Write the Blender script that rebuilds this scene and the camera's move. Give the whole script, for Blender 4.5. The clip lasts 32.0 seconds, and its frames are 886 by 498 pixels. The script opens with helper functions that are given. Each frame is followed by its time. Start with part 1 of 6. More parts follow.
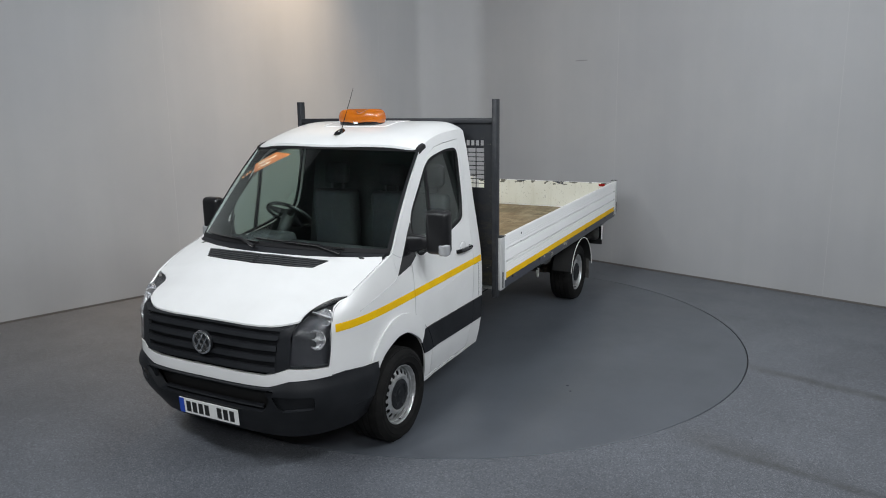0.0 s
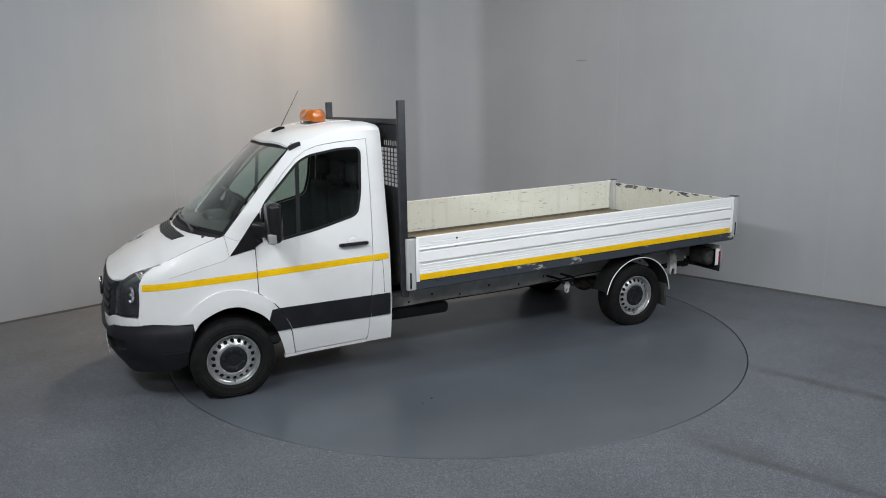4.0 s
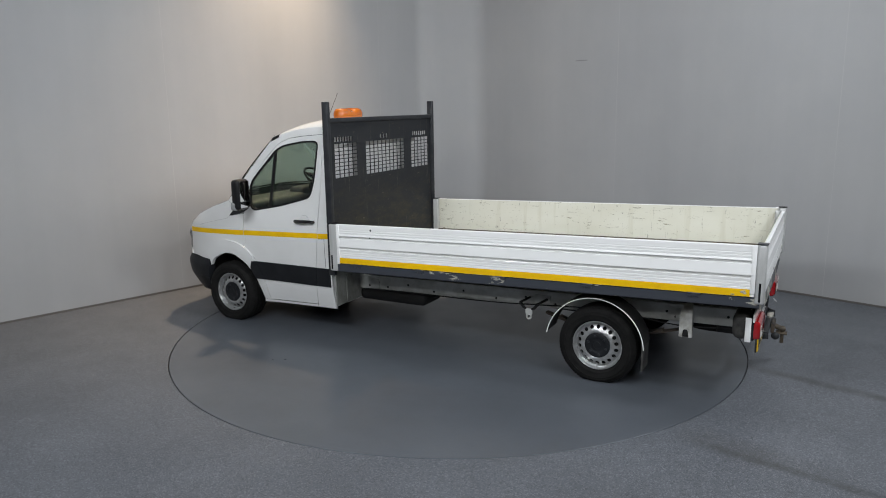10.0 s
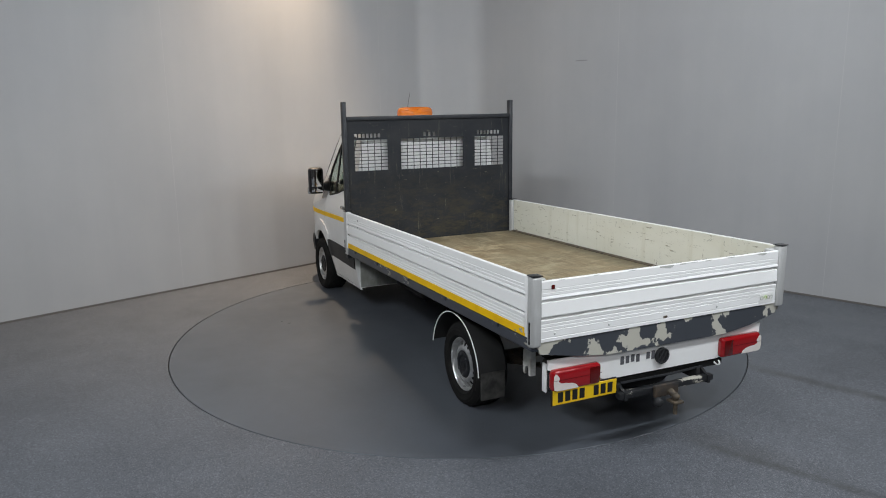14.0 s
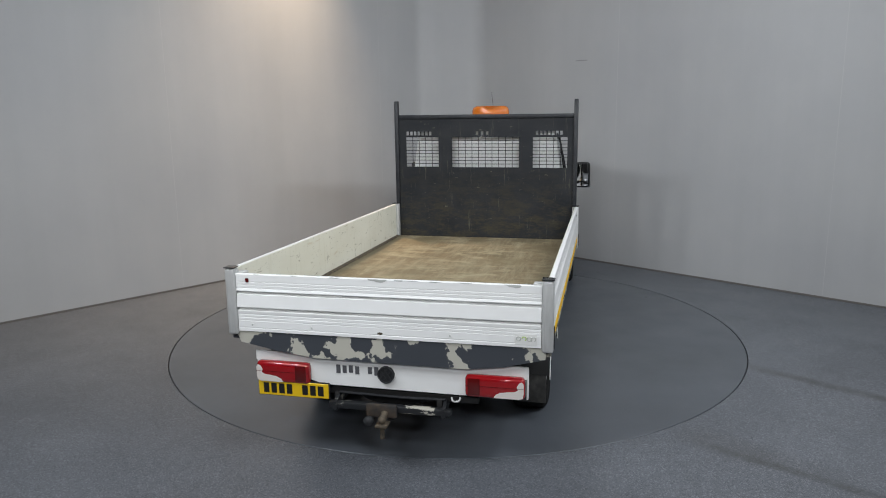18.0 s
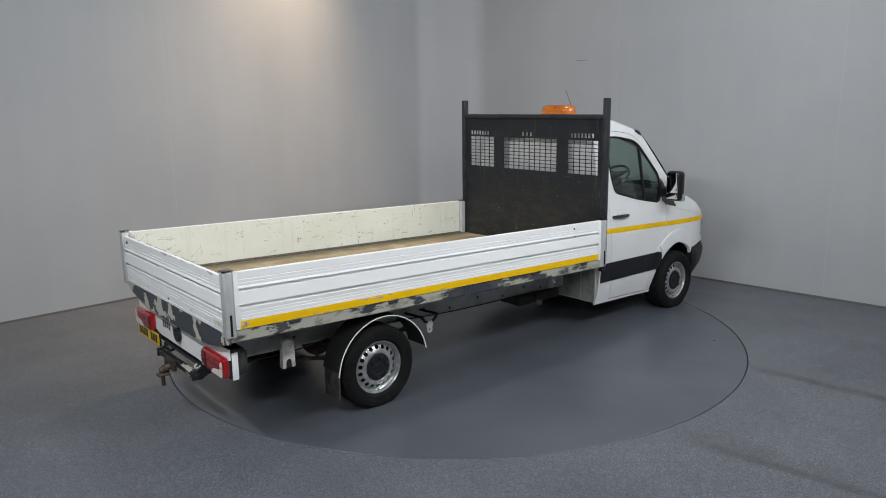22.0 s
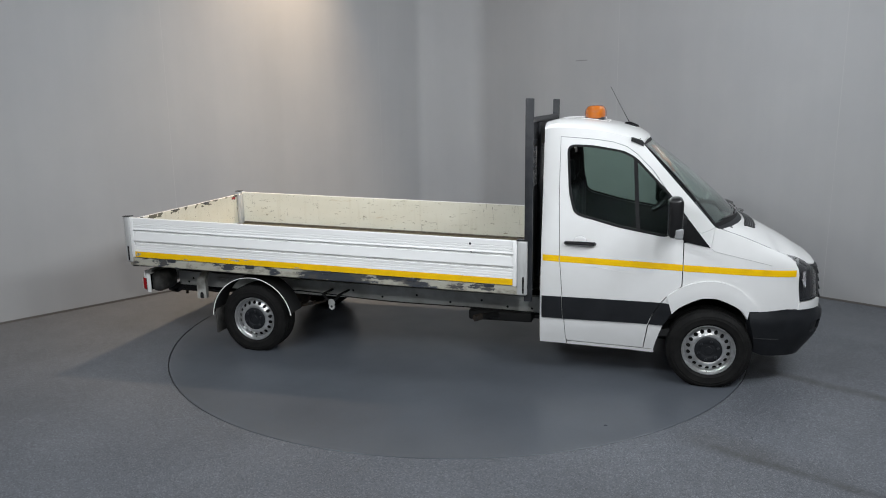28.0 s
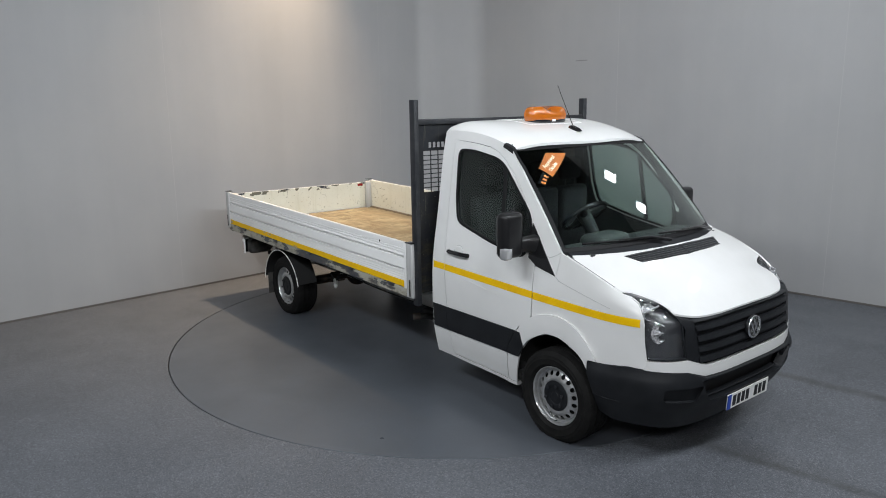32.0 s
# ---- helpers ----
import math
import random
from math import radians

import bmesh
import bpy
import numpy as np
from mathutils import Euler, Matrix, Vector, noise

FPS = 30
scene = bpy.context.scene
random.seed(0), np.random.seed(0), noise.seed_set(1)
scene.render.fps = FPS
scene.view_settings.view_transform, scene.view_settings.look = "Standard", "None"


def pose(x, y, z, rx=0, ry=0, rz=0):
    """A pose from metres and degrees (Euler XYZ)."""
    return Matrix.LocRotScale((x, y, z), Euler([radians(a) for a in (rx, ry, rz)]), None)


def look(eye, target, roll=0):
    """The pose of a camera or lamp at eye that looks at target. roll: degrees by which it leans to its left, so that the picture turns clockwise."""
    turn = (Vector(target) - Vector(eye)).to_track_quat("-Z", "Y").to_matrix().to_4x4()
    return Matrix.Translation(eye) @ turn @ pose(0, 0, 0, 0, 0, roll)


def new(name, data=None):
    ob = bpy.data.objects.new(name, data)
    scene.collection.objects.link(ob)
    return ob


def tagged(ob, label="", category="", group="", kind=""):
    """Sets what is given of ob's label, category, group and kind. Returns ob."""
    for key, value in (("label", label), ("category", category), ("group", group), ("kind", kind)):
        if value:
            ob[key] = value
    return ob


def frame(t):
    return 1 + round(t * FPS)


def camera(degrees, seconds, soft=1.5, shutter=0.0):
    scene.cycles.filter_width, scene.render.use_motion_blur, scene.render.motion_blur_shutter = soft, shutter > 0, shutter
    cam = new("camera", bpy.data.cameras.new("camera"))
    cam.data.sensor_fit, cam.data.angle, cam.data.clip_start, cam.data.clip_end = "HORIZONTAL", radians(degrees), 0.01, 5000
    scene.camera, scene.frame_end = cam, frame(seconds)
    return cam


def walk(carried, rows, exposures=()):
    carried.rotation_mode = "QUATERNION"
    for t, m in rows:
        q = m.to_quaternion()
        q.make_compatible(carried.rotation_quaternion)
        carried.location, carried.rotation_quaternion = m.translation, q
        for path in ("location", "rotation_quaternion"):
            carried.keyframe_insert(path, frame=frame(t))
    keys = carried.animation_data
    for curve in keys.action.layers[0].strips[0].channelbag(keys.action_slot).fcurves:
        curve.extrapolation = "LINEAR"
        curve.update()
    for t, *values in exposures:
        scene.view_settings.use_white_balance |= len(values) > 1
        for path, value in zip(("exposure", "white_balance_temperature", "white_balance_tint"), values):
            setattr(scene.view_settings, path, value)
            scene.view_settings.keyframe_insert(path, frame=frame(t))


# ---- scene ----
import mathutils.geometry

# ---- camera: a fixed tripod before the turntable ----
EYE, AHEAD = Vector((0.0, -7.591, 2.427)), Vector((-0.01677, 0.98011, -0.19776))
cam = camera(63.29, 32.0, soft=1.0)
VIEW = look(EYE, EYE + AHEAD, -0.80)
walk(cam, [(0.0, VIEW), (32.0, VIEW)])

# ---- world and lamps ----
world = bpy.data.worlds.new("hall_air")
world.use_nodes = True
world.node_tree.nodes["Background"].inputs["Color"].default_value = (0.55, 0.6, 0.68, 1)
world.node_tree.nodes["Background"].inputs["Strength"].default_value = 0.01
scene.world = world
scene.view_settings.exposure = -0.11

CEIL = 7.2
# panels over the camera's side of the turntable: x, y, z, watts, colour
COOL, NEUTRAL, WARM = (0.90, 0.95, 1.0), (0.96, 0.98, 1.0), (1.0, 0.74, 0.49)
PANELS = [
    (-2.4, -5.9, 5.05, 48, COOL), (-3.1, -5.1, 5.05, 48, COOL), (-3.9, -4.2, 5.05, 49, COOL),
    (2.1, -5.2, 5.05, 49, COOL), (3.4, -4.5, 5.05, 49, COOL), (4.6, -4.2, 5.05, 47, COOL), (5.7, -3.0, 5.05, 40, COOL),
    # the pair at y -9.8 is unseen, added as frontal fill
    (5.0, 0.1, 5.05, 9, COOL), (3.9, 0.3, 5.05, 7, COOL), (-1.6, -9.8, 4.9, 72, NEUTRAL), (1.6, -9.8, 4.9, 66, NEUTRAL),
    # unseen overhead panel, added as soft fill
    (0.2, -0.2, 6.6, 36, COOL),
]
# the added fill panel over the turntable is a large softbox
panel_size = lambda z: (1.2, 0.9) if z > 6 else (0.40, 0.24)
SPOT = (-1.8, 2.88, 6.8, 2250)


def lamp_over(name, kind, m, energy, color, size, size_y=None):
    data = bpy.data.lights.new(name, kind)
    data.energy, data.color = energy, color
    if kind == "AREA":
        data.shape, data.size, data.size_y = "RECTANGLE", size, size_y or size
        data.spread = radians(150)
    ob = new(name, data)
    ob.matrix_world = m
    return ob


for x, y, z, watts, color in PANELS:
    lamp_over("panel_lamp", "AREA", look((x, y, z - 0.14), (0, 0.3, 1.0)), watts, color, *panel_size(z))
beam = lamp_over("warm_lamp", "SPOT", look((SPOT[0], SPOT[1], SPOT[2] - 0.03), (SPOT[0] - 0.7, SPOT[1] - 1.0, 0)), SPOT[3], WARM, 0.1)
beam.data.spot_size, beam.data.spot_blend, beam.data.shadow_soft_size = radians(72), 1.0, 0.15


# ---- materials ----
def mat(name, color, rough=0.5, metal=0.0, coat=0.0, spec=0.5):
    m = bpy.data.materials.new(name)
    m.use_nodes = True
    b = m.node_tree.nodes["Principled BSDF"]
    b.inputs["Base Color"].default_value = (*color, 1)
    b.inputs["Roughness"].default_value = rough
    b.inputs["Metallic"].default_value = metal
    b.inputs["Coat Weight"].default_value = coat
    b.inputs["Coat Roughness"].default_value = 0.06
    b.inputs["Specular IOR Level"].default_value = spec
    return m


def add(m, kind, **inputs):
    n = m.node_tree.nodes.new(kind)
    for k, v in inputs.items():
        n.inputs[k.replace("_", " ")].default_value = v
    return n


def link(m, a, b):
    m.node_tree.links.new(a, b)


def coords(m):
    return add(m, "ShaderNodeTexCoord").outputs["Object"]


def noise_tex(m, scale, detail=4.0, rough=0.55, stretch=None):
    n = add(m, "ShaderNodeTexNoise", Scale=scale, Detail=detail, Roughness=rough)
    src = coords(m)
    if stretch:
        mp = add(m, "ShaderNodeMapping", Scale=stretch)
        link(m, src, mp.inputs["Vector"])
        src = mp.outputs["Vector"]
    link(m, src, n.inputs["Vector"])
    return n.outputs["Fac"]


def ramp(m, fac, lo, hi, c0=(0, 0, 0), c1=(1, 1, 1), mid=None):
    r = add(m, "ShaderNodeValToRGB")
    e = r.color_ramp.elements
    e[0].position, e[1].position = lo, hi
    e[0].color, e[1].color = (*c0, 1), (*c1, 1)
    if mid:
        x = e.new(mid[0])
        x.color = (*mid[1], 1)
    link(m, fac, r.inputs["Fac"])
    return r.outputs["Color"]


def mix(m, fac, a, b, kind="MIX"):
    n = add(m, "ShaderNodeMix")
    n.data_type, n.blend_type = "RGBA", kind
    for sock, v in ((n.inputs[0], fac), (n.inputs[6], a), (n.inputs[7], b)):
        if isinstance(v, (int, float)):
            sock.default_value = v
        elif isinstance(v, tuple):
            sock.default_value = (*v, 1)
        else:
            link(m, v, sock)
    return n.outputs[2]


def paint(m, color=None, rough=None, bump=None, strength=0.2, dist=0.002):
    b = m.node_tree.nodes["Principled BSDF"]
    if color is not None:
        link(m, color, b.inputs["Base Color"])
    if rough is not None:
        link(m, rough, b.inputs["Roughness"])
    if bump is not None:
        n = add(m, "ShaderNodeBump", Strength=strength, Distance=dist)
        link(m, bump, n.inputs["Height"])
        link(m, n.outputs["Normal"], b.inputs["Normal"])
    return m


def grey(v, t=0.0):
    return (v + t, v, v - t)


def track(m, c, angle, offset, start, stop, width, dark):
    """A scuffed tyre track along a line on the floor."""
    mp = add(m, "ShaderNodeMapping", Rotation=(0, 0, radians(angle)))
    link(m, coords(m), mp.inputs["Vector"])
    sp = add(m, "ShaderNodeSeparateXYZ")
    link(m, mp.outputs["Vector"], sp.inputs[0])

    def op(kind, a, b):
        n = m.node_tree.nodes.new("ShaderNodeMath")
        n.operation = kind
        for sock, v in zip(n.inputs, (a, b)):
            if isinstance(v, (int, float)):
                sock.default_value = v
            else:
                link(m, v, sock)
        return n.outputs[0]

    wob = op("MULTIPLY", op("SUBTRACT", noise_tex(m, 2.5, 3.0), 0.5), 0.10)
    across = op("ABSOLUTE", op("ADD", op("SUBTRACT", sp.outputs[1], offset), wob), 0)
    edge = ramp(m, across, width * 0.25, width, (1, 1, 1), (0, 0, 0))
    along = op("MULTIPLY", ramp(m, op("DIVIDE", op("SUBTRACT", sp.outputs[0], start), 0.5), 0, 1), ramp(m, op("DIVIDE", op("SUBTRACT", stop, sp.outputs[0]), 1.2), 0, 1))
    spotty = ramp(m, noise_tex(m, 5.0, 6.0, 0.65), 0.3, 0.7, (0.25,) * 3, (1,) * 3)
    f = op("MULTIPLY", op("MULTIPLY", edge, along), op("MULTIPLY", spotty, 0.9))
    return mix(m, f, c, dark)


def speckled(name, base, light, dark, rough, blotch, tracks=()):
    """Grit-filled vinyl: fine light and dark flecks over soft blotches."""
    m = mat(name, base, rough)
    v = add(m, "ShaderNodeTexVoronoi", Scale=150.0)
    link(m, coords(m), v.inputs["Vector"])
    cell = add(m, "ShaderNodeSeparateColor")
    link(m, v.outputs["Color"], cell.inputs[0])
    c = mix(m, ramp(m, cell.outputs[0], 0.80, 0.84), base, light)
    c = mix(m, ramp(m, cell.outputs[1], 0.80, 0.84), c, dark)
    soft = ramp(m, noise_tex(m, 0.9, 5.0), 0.3, 0.7, (1 - blotch,) * 3, (1 + blotch * 0.6,) * 3)
    c = mix(m, 1.0, c, soft, "MULTIPLY")
    for t in tracks:
        c = track(m, c, *t)
    r = ramp(m, noise_tex(m, 2.2, 3.0), 0.25, 0.8, (rough - 0.04,) * 3, (rough + 0.08,) * 3)
    return paint(m, c, r)


M = {}
# angle, offset across, start and end along, half width, colour
TRACKS = [(43.5, 0.975, 2.5, 5.6, 0.10, (0.05, 0.049, 0.047)), (41.0, -0.925, 2.95, 6.0, 0.07, (0.04, 0.040, 0.041)), (41.0, -0.85, 2.85, 4.2, 0.22, (0.065, 0.064, 0.062))]
M["floor"] = speckled("speckled_vinyl", (0.113, 0.122, 0.139), (0.200, 0.210, 0.229), (0.064, 0.069, 0.078), 0.41, 0.16, TRACKS)
M["disc"] = speckled("worn_turntable_vinyl", (0.092, 0.102, 0.118), (0.098, 0.108, 0.124), (0.085, 0.095, 0.110), 0.31, 0.16)
M["disc"].node_tree.nodes["Principled BSDF"].inputs["Specular IOR Level"].default_value = 0.6
m = mat("matt_wall_paint", (0.55, 0.55, 0.55), 0.55)
c = ramp(m, noise_tex(m, 0.55, 6.0, 0.6), 0.3, 0.7, (0.40, 0.402, 0.41), (0.45, 0.45, 0.45))
streak = ramp(m, noise_tex(m, 1.4, 4.0, 0.6, (1, 1, 0.08)), 0.35, 0.7, (0.93, 0.93, 0.93), (1.0, 1.0, 1.0))
paint(m, mix(m, 1.0, c, streak, "MULTIPLY"), None, noise_tex(m, 90.0, 3.0), 0.08, 0.002)
M["wall"] = m
M["ceiling"] = mat("black_ceiling_paint", (0.03, 0.03, 0.032), 0.8)
# unseen walls behind the camera, their tone set for the bounced fill
M["wall_unseen"] = mat("grey_wall_paint", (0.11, 0.11, 0.113), 0.6)
M["joint"] = mat("wall_joint", (0.44, 0.44, 0.44), 0.6)
M["scuff"] = mat("wall_scuff", (0.27, 0.27, 0.27), 0.6)
M["skirting"] = mat("skirting_vinyl", (0.13, 0.12, 0.11), 0.5)
m = mat("white_van_paint", (0.80, 0.80, 0.79), 0.36, coat=0.6)
c = ramp(m, noise_tex(m, 3.0, 5.0), 0.35, 0.75, (0.77, 0.77, 0.762), (0.72, 0.72, 0.708))
M["white"] = paint(m, c)
m = mat("white_board_paint", (0.78, 0.78, 0.77), 0.42, coat=0.3)
c = ramp(m, noise_tex(m, 4.0, 5.0, 0.6, (0.3, 1, 1)), 0.3, 0.8, (0.90, 0.90, 0.892), (0.84, 0.84, 0.825))
M["board"] = paint(m, c, ramp(m, noise_tex(m, 12.0), 0.3, 0.7, (0.34,) * 3, (0.55,) * 3))
M["black_plastic"] = paint(mat("grained_black_plastic", (0.012, 0.012, 0.013), 0.46, spec=0.22))
m = M["black_plastic"]
paint(m, ramp(m, noise_tex(m, 6.0), 0.3, 0.8, (0.0105, 0.0115, 0.0135), (0.019, 0.0205, 0.0235)), None, noise_tex(m, 400.0, 2.0), 0.25, 0.001)
M["gloss_black"] = mat("gloss_black", (0.012, 0.012, 0.013), 0.18, coat=0.5)
m = mat("tyre_rubber", (0.01, 0.01, 0.01), 0.75, spec=0.14)
M["tyre"] = paint(m, ramp(m, noise_tex(m, 14.0, 5.0), 0.3, 0.8, (0.007, 0.007, 0.007), (0.016, 0.0155, 0.015)), None, noise_tex(m, 120.0), 0.2, 0.002)
m = mat("silver_wheel_paint", (0.52, 0.53, 0.54), 0.30, 0.7)
M["rim"] = paint(m, ramp(m, noise_tex(m, 18.0, 5.0), 0.35, 0.8, (0.56, 0.57, 0.58), (0.34, 0.335, 0.32)))
m = mat("aluminium", (0.55, 0.56, 0.57), 0.42, 0.25)
M["alu"] = paint(m, ramp(m, noise_tex(m, 20.0, 5.0, 0.6, (1, 1, 0.15)), 0.3, 0.8, (0.60, 0.605, 0.60), (0.42, 0.42, 0.41)))
m = mat("galvanised_grey", (0.36, 0.37, 0.36), 0.5, 0.1)
M["chassis"] = paint(m, ramp(m, noise_tex(m, 5.0, 6.0), 0.4, 0.8, (0.58, 0.59, 0.57), (0.30, 0.295, 0.27)), None, noise_tex(m, 60.0), 0.2, 0.002)
m = mat("chipped_rail_paint", (0.05, 0.055, 0.065), 0.5)
n1 = noise_tex(m, 7.5, 8.0, 0.68, (0.5, 1, 1.6))
M["rail"] = paint(m, ramp(m, n1, 0.60, 0.61, (0.045, 0.050, 0.062), (0.40, 0.385, 0.33)), ramp(m, n1, 0.59, 0.62, (0.4,) * 3, (0.7,) * 3), ramp(m, n1, 0.60, 0.615, (1,) * 3, (0,) * 3), 0.35, 0.002)
m = mat("heavily_chipped_rail_paint", (0.05, 0.055, 0.065), 0.5)
n1 = noise_tex(m, 4.2, 8.0, 0.66, (0.5, 1, 1.6))
M["rail_worn"] = paint(m, mix(m, ramp(m, noise_tex(m, 9.0, 7.0, 0.7, (0.6, 1, 1)), 0.5, 0.62, (0,) * 3, (0.7,) * 3), ramp(m, n1, 0.485, 0.497, (0.045, 0.05, 0.06), (0.40, 0.385, 0.32)), (0.10, 0.09, 0.075)), ramp(m, n1, 0.48, 0.5, (0.4,) * 3, (0.7,) * 3), ramp(m, n1, 0.48, 0.5, (1,) * 3, (0,) * 3), 0.35, 0.002)
m = mat("flaking_apron_paint", (0.05, 0.055, 0.065), 0.5)
n1 = noise_tex(m, 5.2, 5.0, 0.55, (1, 1.0, 0.9))
M["apron"] = paint(m, ramp(m, n1, 0.525, 0.537, (0.055, 0.061, 0.072), (0.50, 0.485, 0.42)), ramp(m, n1, 0.5, 0.52, (0.42,) * 3, (0.65,) * 3), ramp(m, n1, 0.50, 0.53, (1,) * 3, (0,) * 3), 0.4, 0.002)
m = mat("scuffed_cream_lining", (0.62, 0.60, 0.50), 0.6)
c = ramp(m, noise_tex(m, 2.2, 6.0, 0.6, (0.5, 1, 1)), 0.3, 0.75, (0.80, 0.80, 0.71), (0.70, 0.69, 0.585))
c = mix(m, ramp(m, noise_tex(m, 7.0, 4.0, 0.6, (1.6, 1.6, 0.12)), 0.55, 0.75, (0,) * 3, (0.35,) * 3), c, (0.50, 0.47, 0.33))
n1 = noise_tex(m, 24.0, 7.0, 0.72, (0.35, 1, 1.4))
c = mix(m, ramp(m, n1, 0.622, 0.65, (0,) * 3, (0.75,) * 3), c, (0.22, 0.20, 0.12))
n4 = noise_tex(m, 6.0, 9.0, 0.8, (0.35, 1, 3.2))
c = mix(m, ramp(m, n4, 0.655, 0.675, (0,) * 3, (0.8,) * 3), c, (0.20, 0.18, 0.12))
n5 = noise_tex(m, 9.0, 9.0, 0.8, (3.2, 3.2, 0.35))
c = mix(m, ramp(m, n5, 0.628, 0.643, (0,) * 3, (0.85,) * 3), c, (0.12, 0.105, 0.07))
n6 = noise_tex(m, 11.0, 9.0, 0.82, (0.22, 0.22, 4.5))
c = mix(m, ramp(m, n6, 0.628, 0.645, (0,) * 3, (0.85,) * 3), c, (0.15, 0.13, 0.075))
n7 = noise_tex(m, 16.0, 9.0, 0.8, (0.9, 0.9, 1.1))
c = mix(m, ramp(m, n7, 0.635, 0.655, (0,) * 3, (0.85,) * 3), c, (0.10, 0.095, 0.07))
n3 = noise_tex(m, 12.0, 8.0, 0.75, (1.5, 1, 0.25))
c = mix(m, ramp(m, n3, 0.66, 0.68, (0,) * 3, (0.8,) * 3), c, (0.20, 0.16, 0.08))
n2 = noise_tex(m, 3.1, 5.0, 0.7, (0.4, 1, 2.4))
c = mix(m, ramp(m, n2, 0.66, 0.74, (0,) * 3, (0.6,) * 3), c, (0.42, 0.30, 0.11))
M["lining"] = paint(m, c, None, n1, 0.2, 0.002)
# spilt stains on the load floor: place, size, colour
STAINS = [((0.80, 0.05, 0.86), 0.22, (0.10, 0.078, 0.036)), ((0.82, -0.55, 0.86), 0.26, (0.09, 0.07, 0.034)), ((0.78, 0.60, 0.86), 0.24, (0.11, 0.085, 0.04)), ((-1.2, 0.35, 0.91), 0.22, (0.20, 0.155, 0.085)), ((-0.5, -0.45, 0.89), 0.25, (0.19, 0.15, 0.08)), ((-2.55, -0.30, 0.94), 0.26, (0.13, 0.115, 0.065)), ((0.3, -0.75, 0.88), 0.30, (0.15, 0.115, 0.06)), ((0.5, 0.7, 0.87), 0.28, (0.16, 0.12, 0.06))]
m = mat("worn_plywood_deck", (0.30, 0.21, 0.11), 0.72)
c = ramp(m, noise_tex(m, 1.6, 7.0, 0.62, (0.8, 1, 1)), 0.32, 0.70, (0.15, 0.115, 0.062), (0.32, 0.255, 0.155), (0.5, (0.235, 0.175, 0.097)))
grain = noise_tex(m, 11.0, 9.0, 0.78, (0.14, 1, 1))
c = mix(m, ramp(m, grain, 0.46, 0.66, (0,) * 3, (0.8,) * 3), c, (0.38, 0.325, 0.21))
c = mix(m, ramp(m, noise_tex(m, 30.0, 7.0, 0.75, (0.35, 1, 1)), 0.60, 0.68, (0,) * 3, (0.6,) * 3), c, (0.20, 0.15, 0.085))
c = mix(m, ramp(m, noise_tex(m, 1.6, 8.0, 0.66, (0.7, 1, 1)), 0.52, 0.64, (0,) * 3, (0.5,) * 3), c, (0.16, 0.135, 0.075))
c = mix(m, ramp(m, noise_tex(m, 5.5, 10.0, 0.74, (1.0, 0.45, 1)), 0.50, 0.60, (0,) * 3, (0.75,) * 3), c, (0.40, 0.34, 0.215))
c = mix(m, ramp(m, noise_tex(m, 14.0, 9.0, 0.78, (1.0, 0.30, 1)), 0.56, 0.64, (0,) * 3, (0.65,) * 3), c, (0.17, 0.13, 0.068))
c = mix(m, ramp(m, noise_tex(m, 75.0, 4.0, 0.7, (1.0, 0.5, 1)), 0.66, 0.70, (0,) * 3, (0.8,) * 3), c, (0.58, 0.54, 0.42))
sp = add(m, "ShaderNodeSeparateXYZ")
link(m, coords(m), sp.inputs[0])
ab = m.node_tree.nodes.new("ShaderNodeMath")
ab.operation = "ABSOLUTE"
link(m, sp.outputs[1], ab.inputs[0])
# load floor colour darkens towards both side boards
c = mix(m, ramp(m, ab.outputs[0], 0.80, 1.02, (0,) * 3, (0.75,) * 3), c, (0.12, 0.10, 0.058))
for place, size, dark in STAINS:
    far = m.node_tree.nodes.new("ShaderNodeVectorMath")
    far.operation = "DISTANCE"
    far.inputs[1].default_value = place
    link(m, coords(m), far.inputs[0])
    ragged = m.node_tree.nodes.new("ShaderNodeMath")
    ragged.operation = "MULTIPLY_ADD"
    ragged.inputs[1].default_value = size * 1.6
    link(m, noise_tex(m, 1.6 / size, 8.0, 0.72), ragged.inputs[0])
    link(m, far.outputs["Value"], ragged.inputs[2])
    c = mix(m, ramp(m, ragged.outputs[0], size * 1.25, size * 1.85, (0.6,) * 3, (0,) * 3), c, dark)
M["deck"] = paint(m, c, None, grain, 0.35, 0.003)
m = mat("scuffed_headboard_paint", (0.04, 0.045, 0.052), 0.55, spec=0.22)
n1 = noise_tex(m, 3.0, 7.0, 0.66)
c = ramp(m, n1, 0.35, 0.8, (0.016, 0.018, 0.022), (0.034, 0.035, 0.037))
sp = add(m, "ShaderNodeSeparateXYZ")
link(m, coords(m), sp.inputs[0])
low = add(m, "ShaderNodeMapRange")
for k, v in (("From Min", 1.75), ("From Max", 0.95), ("To Min", 0.0), ("To Max", 1.0)):
    low.inputs[k].default_value = v
link(m, sp.outputs[2], low.inputs["Value"])
load = mix(m, 1.0, ramp(m, noise_tex(m, 7.0, 10.0, 0.8, (1, 0.55, 1.6)), 0.46, 0.60), low.outputs[0], "MULTIPLY")
c = mix(m, load, c, (0.052, 0.045, 0.029))
c = mix(m, ramp(m, noise_tex(m, 10.0, 8.0, 0.8, (1, 3.2, 0.22)), 0.60, 0.64, (0,) * 3, (0.55,) * 3), c, (0.13, 0.12, 0.09))
c = mix(m, ramp(m, noise_tex(m, 9.0, 9.0, 0.8, (1, 0.22, 4.0)), 0.64, 0.67, (0,) * 3, (0.3,) * 3), c, (0.12, 0.10, 0.065))
